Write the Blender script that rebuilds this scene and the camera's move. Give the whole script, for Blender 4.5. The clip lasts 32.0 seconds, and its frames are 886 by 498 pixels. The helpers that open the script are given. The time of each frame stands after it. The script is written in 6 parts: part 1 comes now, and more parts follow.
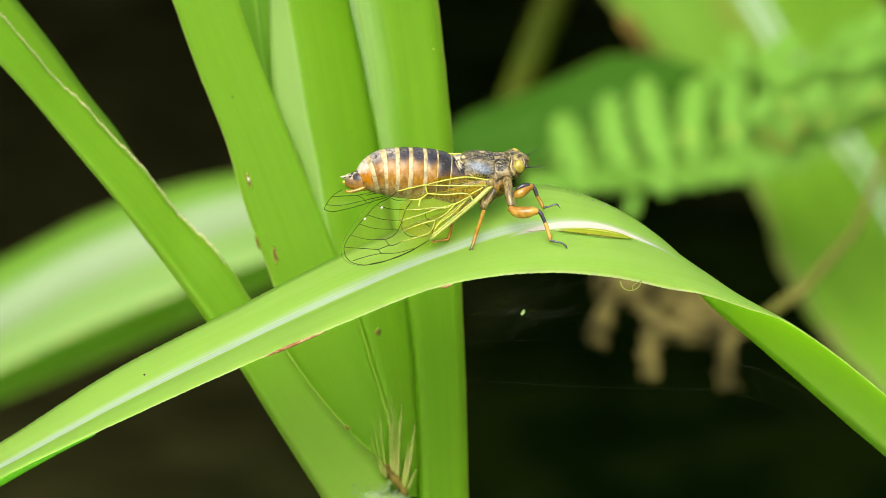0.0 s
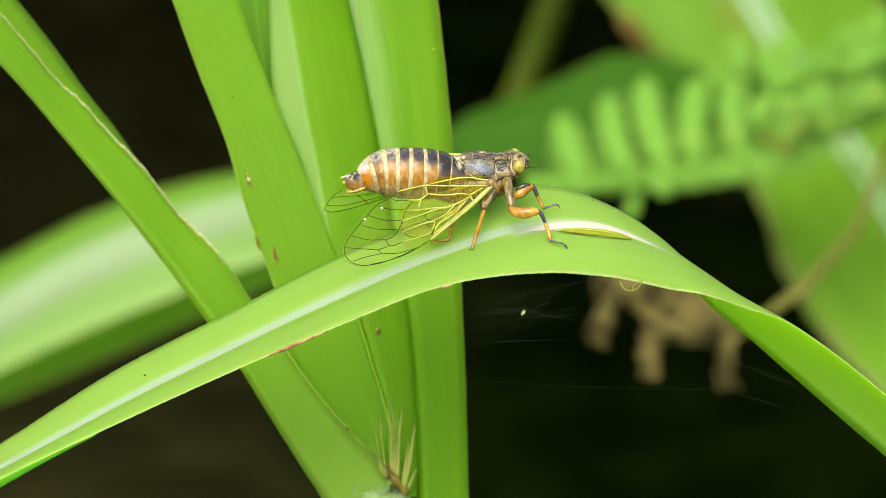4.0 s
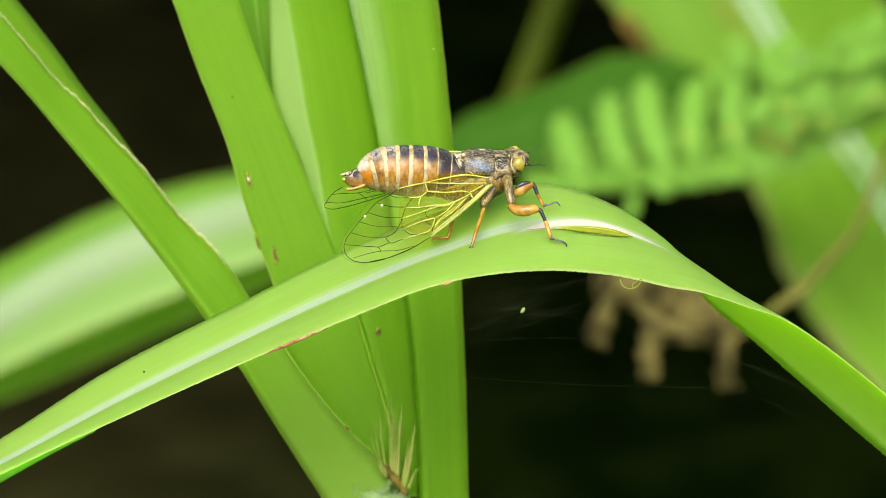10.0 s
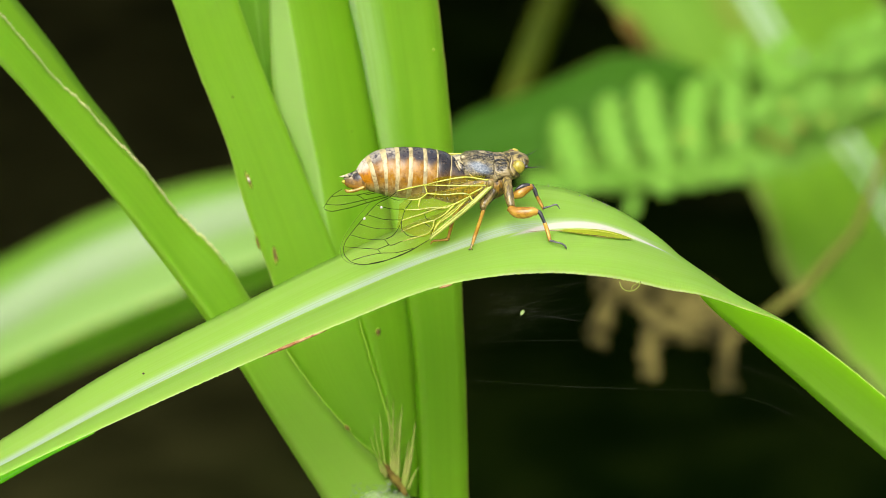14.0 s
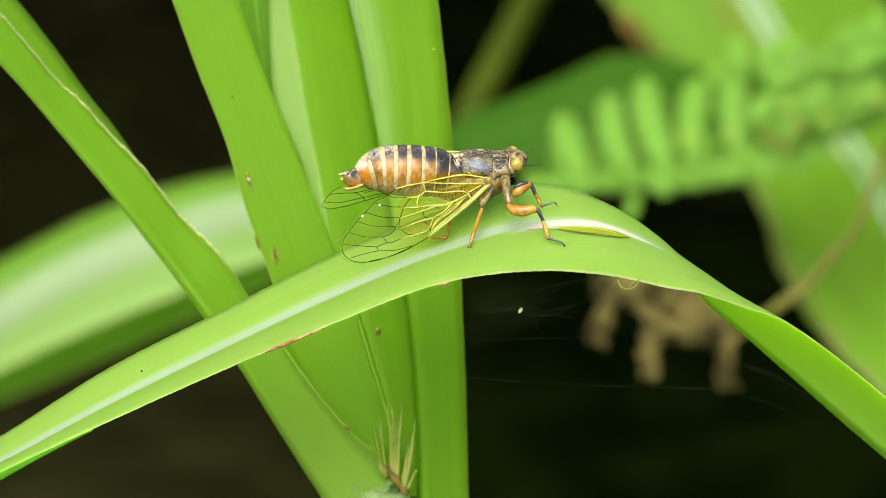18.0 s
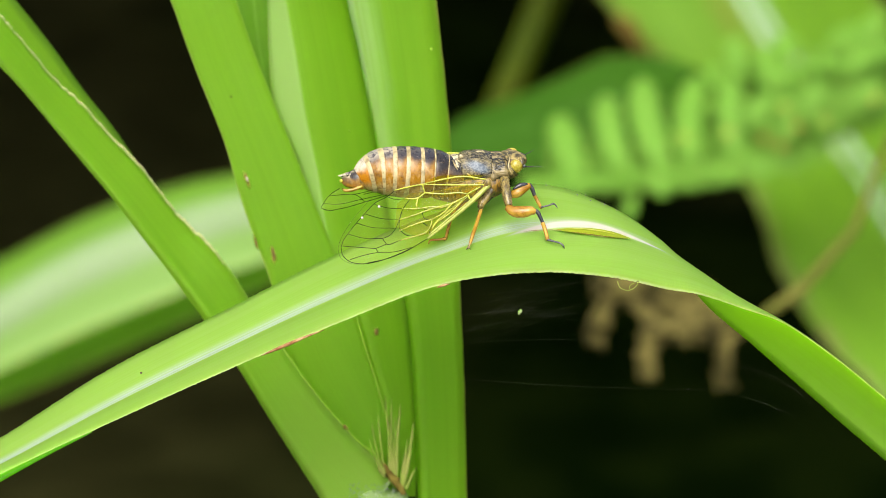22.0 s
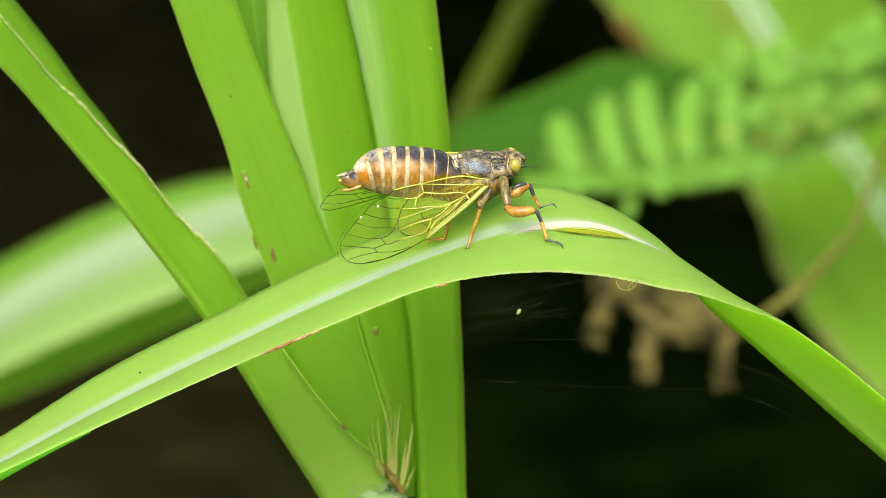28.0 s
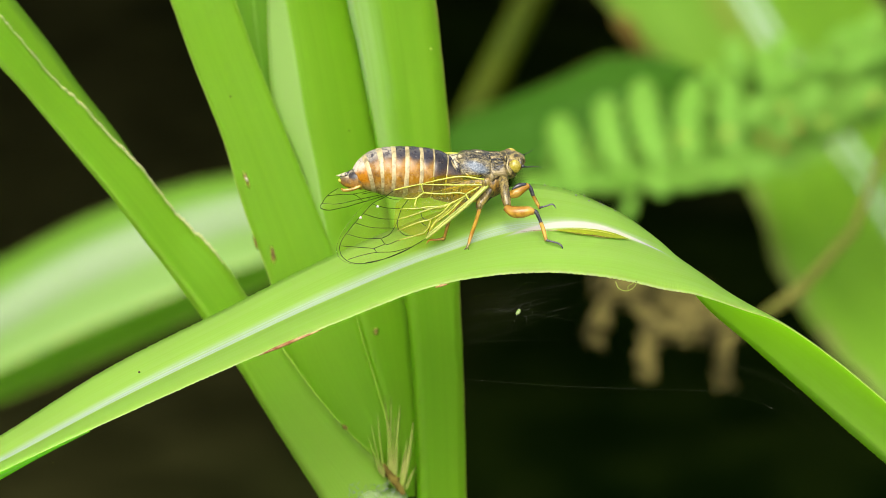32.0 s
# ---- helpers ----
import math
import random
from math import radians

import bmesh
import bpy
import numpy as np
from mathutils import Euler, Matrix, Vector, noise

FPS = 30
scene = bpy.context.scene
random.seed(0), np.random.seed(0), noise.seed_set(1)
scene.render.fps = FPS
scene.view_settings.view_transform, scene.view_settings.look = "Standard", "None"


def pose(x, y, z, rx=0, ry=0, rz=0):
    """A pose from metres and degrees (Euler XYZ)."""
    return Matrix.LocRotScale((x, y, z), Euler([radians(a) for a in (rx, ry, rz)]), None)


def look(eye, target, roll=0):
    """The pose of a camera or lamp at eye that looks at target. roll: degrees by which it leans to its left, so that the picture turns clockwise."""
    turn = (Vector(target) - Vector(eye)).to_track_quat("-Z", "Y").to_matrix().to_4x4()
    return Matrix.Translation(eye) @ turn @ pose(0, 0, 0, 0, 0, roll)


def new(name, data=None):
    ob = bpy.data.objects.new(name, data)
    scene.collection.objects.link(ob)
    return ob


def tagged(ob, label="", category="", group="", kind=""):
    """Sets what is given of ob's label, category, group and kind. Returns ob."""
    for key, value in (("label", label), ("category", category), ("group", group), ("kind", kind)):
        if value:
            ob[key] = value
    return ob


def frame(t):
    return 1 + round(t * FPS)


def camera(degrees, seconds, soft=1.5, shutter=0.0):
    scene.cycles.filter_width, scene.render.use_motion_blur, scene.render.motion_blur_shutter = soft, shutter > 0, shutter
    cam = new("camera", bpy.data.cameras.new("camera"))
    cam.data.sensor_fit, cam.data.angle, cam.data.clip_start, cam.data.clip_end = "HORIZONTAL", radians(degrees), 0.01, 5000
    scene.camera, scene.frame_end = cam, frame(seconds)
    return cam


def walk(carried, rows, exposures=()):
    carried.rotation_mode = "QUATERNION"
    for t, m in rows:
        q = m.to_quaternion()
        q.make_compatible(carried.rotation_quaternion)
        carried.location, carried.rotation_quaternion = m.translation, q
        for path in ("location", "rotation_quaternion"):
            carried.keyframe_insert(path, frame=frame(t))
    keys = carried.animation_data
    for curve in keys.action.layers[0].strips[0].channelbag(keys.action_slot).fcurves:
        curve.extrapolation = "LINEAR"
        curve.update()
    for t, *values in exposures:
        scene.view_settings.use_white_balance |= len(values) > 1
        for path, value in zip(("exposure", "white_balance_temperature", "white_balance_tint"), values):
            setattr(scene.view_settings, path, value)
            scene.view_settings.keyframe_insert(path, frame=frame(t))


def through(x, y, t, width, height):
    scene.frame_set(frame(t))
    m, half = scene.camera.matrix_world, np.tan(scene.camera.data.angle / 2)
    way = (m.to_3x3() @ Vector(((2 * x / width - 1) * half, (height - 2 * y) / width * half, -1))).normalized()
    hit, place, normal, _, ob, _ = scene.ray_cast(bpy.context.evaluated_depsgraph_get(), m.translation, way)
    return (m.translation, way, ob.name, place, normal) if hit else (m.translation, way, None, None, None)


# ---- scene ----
# Lengths in the lists below are millimetres; MM turns them into metres. x to the right, y away, z up.
MM = 0.001
TILT = 18.0                                     # the lens looks down by this angle
AIM = Vector((0, 0, 0.600))
AWAY = Vector((0, math.cos(radians(TILT)), -math.sin(radians(TILT))))
RISE = Vector((0, math.sin(radians(TILT)), math.cos(radians(TILT))))
EYE = AIM - 0.5 * AWAY

cam = camera(13.69, 32.0, soft=0.5)
cam.data.dof.use_dof = True                     # a macro lens, focused on the insect
cam.data.dof.focus_distance = 0.501
cam.data.dof.aperture_fstop = 27.0
cam.data.dof.aperture_blades = 0


def held(k):
    """The hand-held lens, k = 0 at the start, 1 at the end of its slow drift."""
    return look(EYE + k * Vector((-0.0003, 0, -0.00055)), AIM + k * Vector((0.00027, 0, -0.00012)))


walk(cam, [(0, held(0)), (8, held(0.02)), (14, held(-0.03)), (17, held(0.0)), (18.5, held(0.1)), (20.5, held(0.5)), (23, held(0.93)), (25.5, held(1.0)), (28.5, held(1.1)), (32, held(1.0))],
     [(0, 1.39, 6500, 10), (32, 1.39, 6500, 10)])

# ---- light ----
world = bpy.data.worlds.new("world")
scene.world = world
world.use_nodes = True
sky = world.node_tree.nodes.new("ShaderNodeTexSky")
sky.sky_type, sky.sun_disc = "NISHITA", False
sky.sun_elevation, sky.sun_rotation = radians(50), radians(188)
sky.dust_density, sky.ozone_density = 4.0, 0.6
back = world.node_tree.nodes["Background"]
haze = world.node_tree.nodes.new("ShaderNodeHueSaturation")          # thin bright cloud takes most of the blue away
haze.inputs["Saturation"].default_value = 0.4
world.node_tree.links.new(sky.outputs[0], haze.inputs["Color"])
world.node_tree.links.new(haze.outputs[0], back.inputs[0])
back.inputs[1].default_value = 0.15
sun = new("sun", bpy.data.lights.new("sun", "SUN"))
sun.data.energy, sun.data.angle, sun.data.color = 1.4, radians(45), (1.0, 0.96, 0.86)
sun.matrix_world = look((-0.5, -3.0, 4.0), (0, 0, 0.6))

# ---- materials ----


class Nodes:
    """A short way to write node trees."""

    def __init__(self, name):
        self.mat = bpy.data.materials.new(name)
        self.mat.use_nodes = True
        self.tree = self.mat.node_tree
        self.bsdf = self.tree.nodes["Principled BSDF"]
        self.out = self.tree.nodes["Material Output"]

    def add(self, kind, ins=(), **props):
        n = self.tree.nodes.new("ShaderNode" + kind)
        for k, v in props.items():
            setattr(n, k, v)
        for k, v in dict(ins).items():
            if isinstance(v, bpy.types.NodeSocket):
                self.tree.links.new(v, n.inputs[k])
            else:
                n.inputs[k].default_value = v
        return n

    def math(self, op, a, b=0.0, clamp=False):
        return self.add("Math", {0: a, 1: b}, operation=op, use_clamp=clamp).outputs[0]

    def mix(self, f, a, b):
        pad = lambda c: (*c, 1) if isinstance(c, tuple) and len(c) == 3 else c
        n = self.add("Mix", {0: f, 6: pad(a), 7: pad(b)}, data_type="RGBA")
        return n.outputs[2]

    def span(self, x, lo, hi, a=0.0, b=1.0):
        return self.add("MapRange", {0: x, 1: lo, 2: hi, 3: a, 4: b}, interpolation_type="SMOOTHSTEP").outputs[0]

    def noise(self, vec, scale, detail=3.0, rough=0.55):
        return self.add("TexNoise", {"Vector": vec, "Scale": scale, "Detail": detail, "Roughness": rough}).outputs[0]

    def coord(self, which="Object"):
        return self.add("TexCoord").outputs[which]

    def stretched(self, vec, sx, sy, sz=1.0):
        return self.add("Mapping", {"Vector": vec, "Scale": (sx, sy, sz)}).outputs[0]

    def link(self, a, b):
        self.tree.links.new(a, b)

    def bump(self, height, strength, distance):
        n = self.add("Bump", {"Height": height, "Strength": strength, "Distance": distance})
        self.link(n.outputs[0], self.bsdf.inputs["Normal"])
        return n.outputs[0]

    def set(self, **kw):
        for k, v in kw.items():
            s = self.bsdf.inputs[k.replace("_", " ")]
            if isinstance(v, bpy.types.NodeSocket):
                self.link(v, s)
            else:
                s.default_value = (*v, 1) if isinstance(v, tuple) and len(v) == 3 else v
        return self


def leaf_paint(name, base, dark, rib, ribwidth=0.06, ribcore=0.35, through=0.4, glow=(0.60, 0.86, 0.09), rough=0.48, edge=(0.36, 0.31, 0.08), edgewidth=0.012, blot=0.35, half=None, oneside=False, edge_end=None, rib_end=None, half_end=99.0, spec=0.16, streak=None, grain=1.0, edge_least=0.25, sheath=None, nerves=0.0, wobble=1.0, lopsided=False, torn=None):
    """A grass blade: u runs across it from -1 to 1 with the midrib at 0, v along it in centimetres."""
    m = Nodes(name)
    uv = m.coord("UV")
    sep = m.add("SeparateXYZ", {0: uv})
    u, v = sep.outputs[0], sep.outputs[1]
    fine = m.noise(m.stretched(uv, 46, 0.25), 1.0, 2.0)
    broad = m.noise(m.stretched(uv, 7, 0.18), 1.0, 2.0)
    hair = m.noise(m.stretched(uv, 110, 0.12), 1.0, 1.0)
    blotch = m.noise(m.coord(), 70.0, 4.0)
    speck = m.noise(m.coord(), 900.0, 2.0)
    col = m.mix(m.span(broad, 0.3, 0.7), base, dark)
    col = m.mix(m.math("MULTIPLY", m.span(fine, 0.42, 0.62), 0.38 * grain), col, tuple(min(1, c * 1.25 + 0.01) for c in base))
    col = m.mix(m.math("MULTIPLY", m.span(hair, 0.5, 0.66), 0.2 * grain), col, tuple(c * 0.62 for c in base))
    col = m.mix(m.math("MULTIPLY", m.span(blotch, 0.5, 0.8), blot), col, tuple(c * 0.72 for c in base))
    col = m.mix(m.math("MULTIPLY", m.span(speck, 0.68, 0.78), 0.25), col, tuple(min(1, c * 1.5) for c in base))
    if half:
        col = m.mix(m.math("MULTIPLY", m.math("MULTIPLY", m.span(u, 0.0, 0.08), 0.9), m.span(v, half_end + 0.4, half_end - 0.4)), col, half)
    if sheath:
        hue, start, full = sheath
        col = m.mix(m.math("MULTIPLY", m.span(m.math("ADD", v, m.math("MULTIPLY", m.math("SUBTRACT", broad, 0.5), 1.6)), start, full), m.span(fine, 0.3, 0.7, 0.65, 0.95)), col, hue)
    ridge = m.math("MULTIPLY", m.math("ADD", m.math("SINE", m.math("ADD", m.math("MULTIPLY", u, 118.0), m.math("MULTIPLY", broad, 2.5))), 1.0), 0.5)
    if nerves:
        col = m.mix(m.math("MULTIPLY", m.math("MULTIPLY", m.span(ridge, 0.55, 0.95), m.span(broad, 0.3, 0.6, 0.35, 1.0)), nerves), col, tuple(min(1, c * 1.45 + 0.03) for c in base))
    # lopsided: white midrib whose soft far side is sheen put into the colour
    a = m.math("MAXIMUM", m.math("MULTIPLY", u, 2.6), m.math("MULTIPLY", u, -1.0)) if lopsided else m.math("ABSOLUTE", u)
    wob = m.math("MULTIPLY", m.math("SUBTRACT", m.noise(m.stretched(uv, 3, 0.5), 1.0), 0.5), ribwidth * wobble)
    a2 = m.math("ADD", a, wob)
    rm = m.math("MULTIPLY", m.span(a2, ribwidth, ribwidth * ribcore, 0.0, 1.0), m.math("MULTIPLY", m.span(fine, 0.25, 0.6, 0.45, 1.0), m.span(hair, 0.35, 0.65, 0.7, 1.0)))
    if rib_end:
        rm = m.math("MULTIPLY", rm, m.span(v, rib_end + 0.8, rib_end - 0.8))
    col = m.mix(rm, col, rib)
    white = m.math("MULTIPLY", rm, 0.75)
    if lopsided:
        lines = m.math("MULTIPLY", m.span(m.noise(m.stretched(uv, 150, 0.05), 1.0, 1.0), 0.5, 0.62), m.span(a2, ribwidth * 0.9, ribwidth * 0.2))
        if rib_end:
            lines = m.math("MULTIPLY", lines, m.span(v, rib_end + 0.8, rib_end - 0.8))
        col = m.mix(m.math("MULTIPLY", lines, 0.8), col, tuple(min(0.86, k * 1.18) for k in rib))
    if torn:
        hue, middle, reach = torn
        gone = m.math("SUBTRACT", v, middle)
        gone = m.math("MULTIPLY", gone, gone)
        aside = m.math("ABSOLUTE", m.math("SUBTRACT", m.math("ADD", u, 0.03), m.math("MULTIPLY", gone, 0.15)))
        inside = m.math("SUBTRACT", m.math("MULTIPLY", m.math("SUBTRACT", 1.0, m.math("MULTIPLY", gone, 1.0 / reach**2)), 0.085), m.math("ADD", aside, m.math("MULTIPLY", m.math("SUBTRACT", fine, 0.5), 0.03)))
        near = m.span(v, middle - reach - 0.1, middle - reach + 0.4)
        col = m.mix(m.math("MULTIPLY", m.math("MULTIPLY", m.span(inside, -0.13, 0.02), 0.45), near), col, tuple(0.5 * (p + q) for p, q in zip(hue, base)))
        col = m.mix(m.math("MULTIPLY", m.math("MULTIPLY", m.span(inside, -0.035, 0.03), m.span(hair, 0.3, 0.7, 0.75, 1.0)), near), col, hue)
        white = m.math("MAXIMUM", white, m.math("MULTIPLY", m.span(inside, -0.05, 0.03), near))
    e = u if oneside else m.math("ABSOLUTE", u)
    em = m.math("MULTIPLY", m.span(e, 1.0 - edgewidth * 2, 1.0 - edgewidth * 0.4), m.span(m.noise(m.stretched(uv, 1, 1.6), 1.0), 0.35, 0.6, edge_least, 1.0))
    if edge_end:
        em = m.math("MULTIPLY", em, m.span(v, edge_end + 0.3, edge_end - 0.3, 0.1, 1.0))
    col = m.mix(em, col, edge)
    if streak:
        hue, lo, hi = streak
        sm = m.math("MULTIPLY", m.math("MULTIPLY", m.span(u, lo - 0.06, lo + 0.04), m.span(u, hi + 0.08, hi - 0.04)), m.span(m.noise(m.stretched(uv, 2.0, 0.16), 1.0), 0.45, 0.62))
        col = m.mix(m.math("MULTIPLY", sm, 0.5), col, hue)
    m.set(Base_Color=col, Roughness=m.span(blotch, 0.3, 0.8, rough - 0.06, rough + 0.12))
    m.bsdf.inputs["Specular IOR Level"].default_value = spec
    nb = m.bump(m.math("ADD", m.math("MULTIPLY", m.math("ADD", fine, hair), 0.7), m.math("ADD", m.math("MULTIPLY", speck, 0.3), m.math("MULTIPLY", ridge, nerves))), 0.32 * grain, 0.00014)
    share = m.math("SUBTRACT", 0.8, m.math("MULTIPLY", white, 0.8)) if lopsided else 0.8
    trans = m.add("BsdfTranslucent", {"Color": m.mix(share, col, (*glow, 1)), "Normal": nb})
    shader = m.add("MixShader", {0: through, 1: m.bsdf.outputs[0], 2: trans.outputs[0]})
    m.link(shader.outputs[0], m.out.inputs[0])
    return m.mat


def plain(name, a, b, scale=300.0, rough=0.5, bumpy=0.3, depth=0.0002, lo=0.35, hi=0.65, sheen=0.5, stretch=(1, 1, 1)):
    """A surface of two colours that a noise mixes, with a fine relief."""
    m = Nodes(name)
    c = m.stretched(m.coord(), *stretch)
    n1 = m.noise(c, scale, 4.0)
    n2 = m.noise(c, scale * 5.3, 3.0)
    t = m.math("ADD", m.math("MULTIPLY", n1, 0.75), m.math("MULTIPLY", n2, 0.25))
    m.set(Base_Color=m.mix(m.span(t, lo, hi), a, b), Roughness=m.span(n2, 0.3, 0.7, rough - 0.08, rough + 0.1))
    m.bsdf.inputs["Specular IOR Level"].default_value = sheen
    m.bump(t, bumpy, depth)
    return m.mat


def tergite_paint(name, dust, top, mid, low, cut, soft, dusty=0.08, speckle=0.4):
    """An abdomen ring: u is the angle from the back (0) to the belly (1), v runs along the ring; the dark patch of the back hangs lowest in its middle."""
    m = Nodes(name)
    sep = m.add("SeparateXYZ", {0: m.coord("UV")})
    n = m.noise(m.coord(), 1500.0, 4.0)
    n2 = m.noise(m.coord(), 560.0, 3.0)
    n3 = m.noise(m.coord(), 3600.0, 2.0)
    n4 = m.noise(m.stretched(m.coord(), 1.6, 0.8, 0.8), 800.0, 3.0, 0.6)
    off = m.math("SUBTRACT", sep.outputs[1], 0.5)
    bow = m.math("MULTIPLY", m.math("MULTIPLY", off, off), 0.32)
    a = m.math("ADD", m.math("ABSOLUTE", sep.outputs[0]), m.math("MULTIPLY", m.math("SUBTRACT", n2, 0.5), 0.16))
    col = m.mix(m.span(m.math("ADD", a, bow), cut - soft, cut + soft), top, mid)
    col = m.mix(m.span(a, 0.42, 0.66), col, low)
    below = m.span(a, cut, cut + 0.1, 0.1, 1.0)
    col = m.mix(m.math("MULTIPLY", m.math("MULTIPLY", m.span(n4, 0.5, 0.66), speckle * 1.3), below), col, (0.36, 0.24, 0.10))
    col = m.mix(m.math("MULTIPLY", m.math("MULTIPLY", m.span(n2, 0.48, 0.64), 0.65), below), col, (0.085, 0.040, 0.012))
    col = m.mix(m.math("MULTIPLY", m.span(n3, 0.52, 0.68), 0.4), col, (0.07, 0.036, 0.013))
    fuzz = m.math("MULTIPLY", m.span(a, dusty + 0.12, dusty - 0.04), m.span(n, 0.42, 0.58))
    col = m.mix(m.math("MULTIPLY", fuzz, 0.7), col, dust)
    col = m.mix(m.math("MULTIPLY", m.span(n3, 0.62, 0.70), m.span(a, cut + 0.04, cut - 0.06, 0.0, 0.14)), col, (0.30, 0.29, 0.27))
    m.set(Base_Color=col, Roughness=m.math("ADD", m.span(n, 0.3, 0.7, 0.22, 0.40), m.math("MULTIPLY", fuzz, 0.3)))
    m.bsdf.inputs["Specular IOR Level"].default_value = 0.32
    m.bump(m.math("ADD", n, n4), 0.22, 0.00012)
    return m.mat


def soil_paint():
    """Soil near black, its shade in the colour; browner patch fits the view."""
    m = Nodes("shaded_soil")
    c = m.coord()
    n1, n2 = m.noise(c, 1.3, 4.0), m.noise(c, 14.0, 4.0)
    sep = m.add("SeparateXYZ", {0: c})
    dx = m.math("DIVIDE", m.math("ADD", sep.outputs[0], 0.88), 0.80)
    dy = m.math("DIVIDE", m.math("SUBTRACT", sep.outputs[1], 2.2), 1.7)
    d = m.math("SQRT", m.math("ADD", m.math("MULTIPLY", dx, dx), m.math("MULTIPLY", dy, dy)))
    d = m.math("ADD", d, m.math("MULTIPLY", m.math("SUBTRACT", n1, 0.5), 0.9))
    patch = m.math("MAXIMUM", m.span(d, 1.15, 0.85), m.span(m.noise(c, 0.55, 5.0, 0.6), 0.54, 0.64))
    brown_ground = m.mix(m.span(n2, 0.35, 0.65), (0.0150, 0.0152, 0.0046), (0.0290, 0.0285, 0.0090))
    shaded_ground = m.mix(m.span(n2, 0.35, 0.65), (0.0017, 0.0048, 0.0006), (0.0060, 0.0112, 0.0014))
    m.set(Base_Color=m.mix(patch, shaded_ground, brown_ground), Roughness=0.95)
    m.bsdf.inputs["Specular IOR Level"].default_value = 0.0
    m.bump(n2, 0.8, 0.02)
    return m.mat


GREEN, DARK = (0.165, 0.318, 0.012), (0.112, 0.25, 0.006)
M_FRONT = leaf_paint("front_blade_green", (0.375, 0.505, 0.125), (0.315, 0.46, 0.085), (0.60, 0.665, 0.565), 0.24, 0.08, 0.72, glow=(0.60, 0.95, 0.005), edge=(0.66, 0.60, 0.34), edgewidth=0.022, oneside=True, rib_end=13.3, spec=0.13, grain=0.6, edge_least=0.6, nerves=0.12, lopsided=True, wobble=0.4, torn=((0.88, 0.82, 0.75), 12.72, 1.12))
M_BLADE = leaf_paint("blade_green", GREEN, DARK, (0.16, 0.32, 0.015), 0.03, 0.3, 0.64, edge=(0.36, 0.43, 0.11), edgewidth=0.02, edge_least=0.6, grain=0.9, nerves=0.22)
M_BLADE_FRAYED = leaf_paint("blade_green_frayed", GREEN, DARK, (0.22, 0.40, 0.03), 0.04, 0.3, 0.64, edge=(0.85, 0.69, 0.42), edgewidth=0.034, oneside=True, edge_end=9.0, edge_least=0.7, grain=1.0, nerves=0.2, sheath=((0.27, 0.40, 0.055), 9.2, 12.6))
M_BLADE_PALE = leaf_paint("blade_green_pale_rib", GREEN, DARK, (0.27, 0.395, 0.13), 0.42, 0.02, 0.64, rib_end=8.5, half=(0.42, 0.50, 0.30), half_end=7.2, grain=0.75, nerves=0.12)
# folded half: light falling on it put into a paler colour
M_BLADE_FOLD = leaf_paint("blade_green_lit_margin", GREEN, DARK, (0.19, 0.35, 0.03), 0.03, 0.3, 0.64, half=(0.28, 0.395, 0.13), half_end=9.6, grain=0.75, nerves=0.1)
M_BLADE_DEEP = leaf_paint("blade_green_deep", (0.12, 0.26, 0.012), (0.09, 0.21, 0.010), (0.25, 0.40, 0.08), 0.04, 0.3, 0.45, glow=(0.42, 0.68, 0.06))
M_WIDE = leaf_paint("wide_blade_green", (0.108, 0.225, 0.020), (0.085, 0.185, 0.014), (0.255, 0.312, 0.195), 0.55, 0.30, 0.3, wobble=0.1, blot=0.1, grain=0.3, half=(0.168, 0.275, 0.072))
# slanting leaf: shade put into the dark base and weak glow
M_SHADE = leaf_paint("slanting_blade_green_shaded", (0.030, 0.092, 0.005), (0.022, 0.072, 0.004), (0.08, 0.19, 0.03), 0.05, 0.3, 0.3, glow=(0.11, 0.30, 0.02), spec=0.03)
# low leaf: its shade put into a darker copy of the green
M_LOW = leaf_paint("low_blade_green_shaded", (0.046, 0.125, 0.002), (0.034, 0.098, 0.002), (0.05, 0.13, 0.005), 0.05, 0.3, 0.35, glow=(0.18, 0.40, 0.01), spec=0.04)
M_RIGHT = leaf_paint("ribbed_blade_green", (0.108, 0.226, 0.009), (0.078, 0.182, 0.005), (0.40, 0.50, 0.36), 0.12, 0.5, 0.35, glow=(0.36, 0.70, 0.05), edge=(0.17, 0.185, 0.045), edgewidth=0.07, blot=0.45, streak=((0.15, 0.12, 0.02), 0.10, 0.30))
M_FERN = leaf_paint("fern_green", (0.140, 0.298, 0.033), (0.108, 0.250, 0.025), (0.22, 0.37, 0.06), 0.08, 0.3, 0.42, glow=(0.38, 0.70, 0.10), spec=0.1, edge=(0.26, 0.24, 0.05), edgewidth=0.05, blot=0.6)
M_SPOT = plain("yellowed_leaflet", (0.33, 0.27, 0.05), (0.26, 0.30, 0.04), 200, 0.7, sheen=0.1)
M_STALK = plain("stalk_green", (0.24, 0.38, 0.07), (0.36, 0.42, 0.16), 120, 0.55)
M_NODE = plain("hairy_node", (0.15, 0.25, 0.05), (0.23, 0.29, 0.14), 420, 0.75, 1.0, 0.0008, 0.4, 0.7, 0.1)
M_HAIR = plain("straw_bristle", (0.215, 0.225, 0.055), (0.15, 0.215, 0.025), 200, 0.7, sheen=0.1)
M_MARGIN = plain("pale_blade_margin", (0.19, 0.32, 0.022), (0.25, 0.37, 0.04), 300, 0.6, sheen=0.1)
M_DOWN = plain("white_down", (0.28, 0.34, 0.22), (0.40, 0.44, 0.34), 300, 0.7, sheen=0.1)
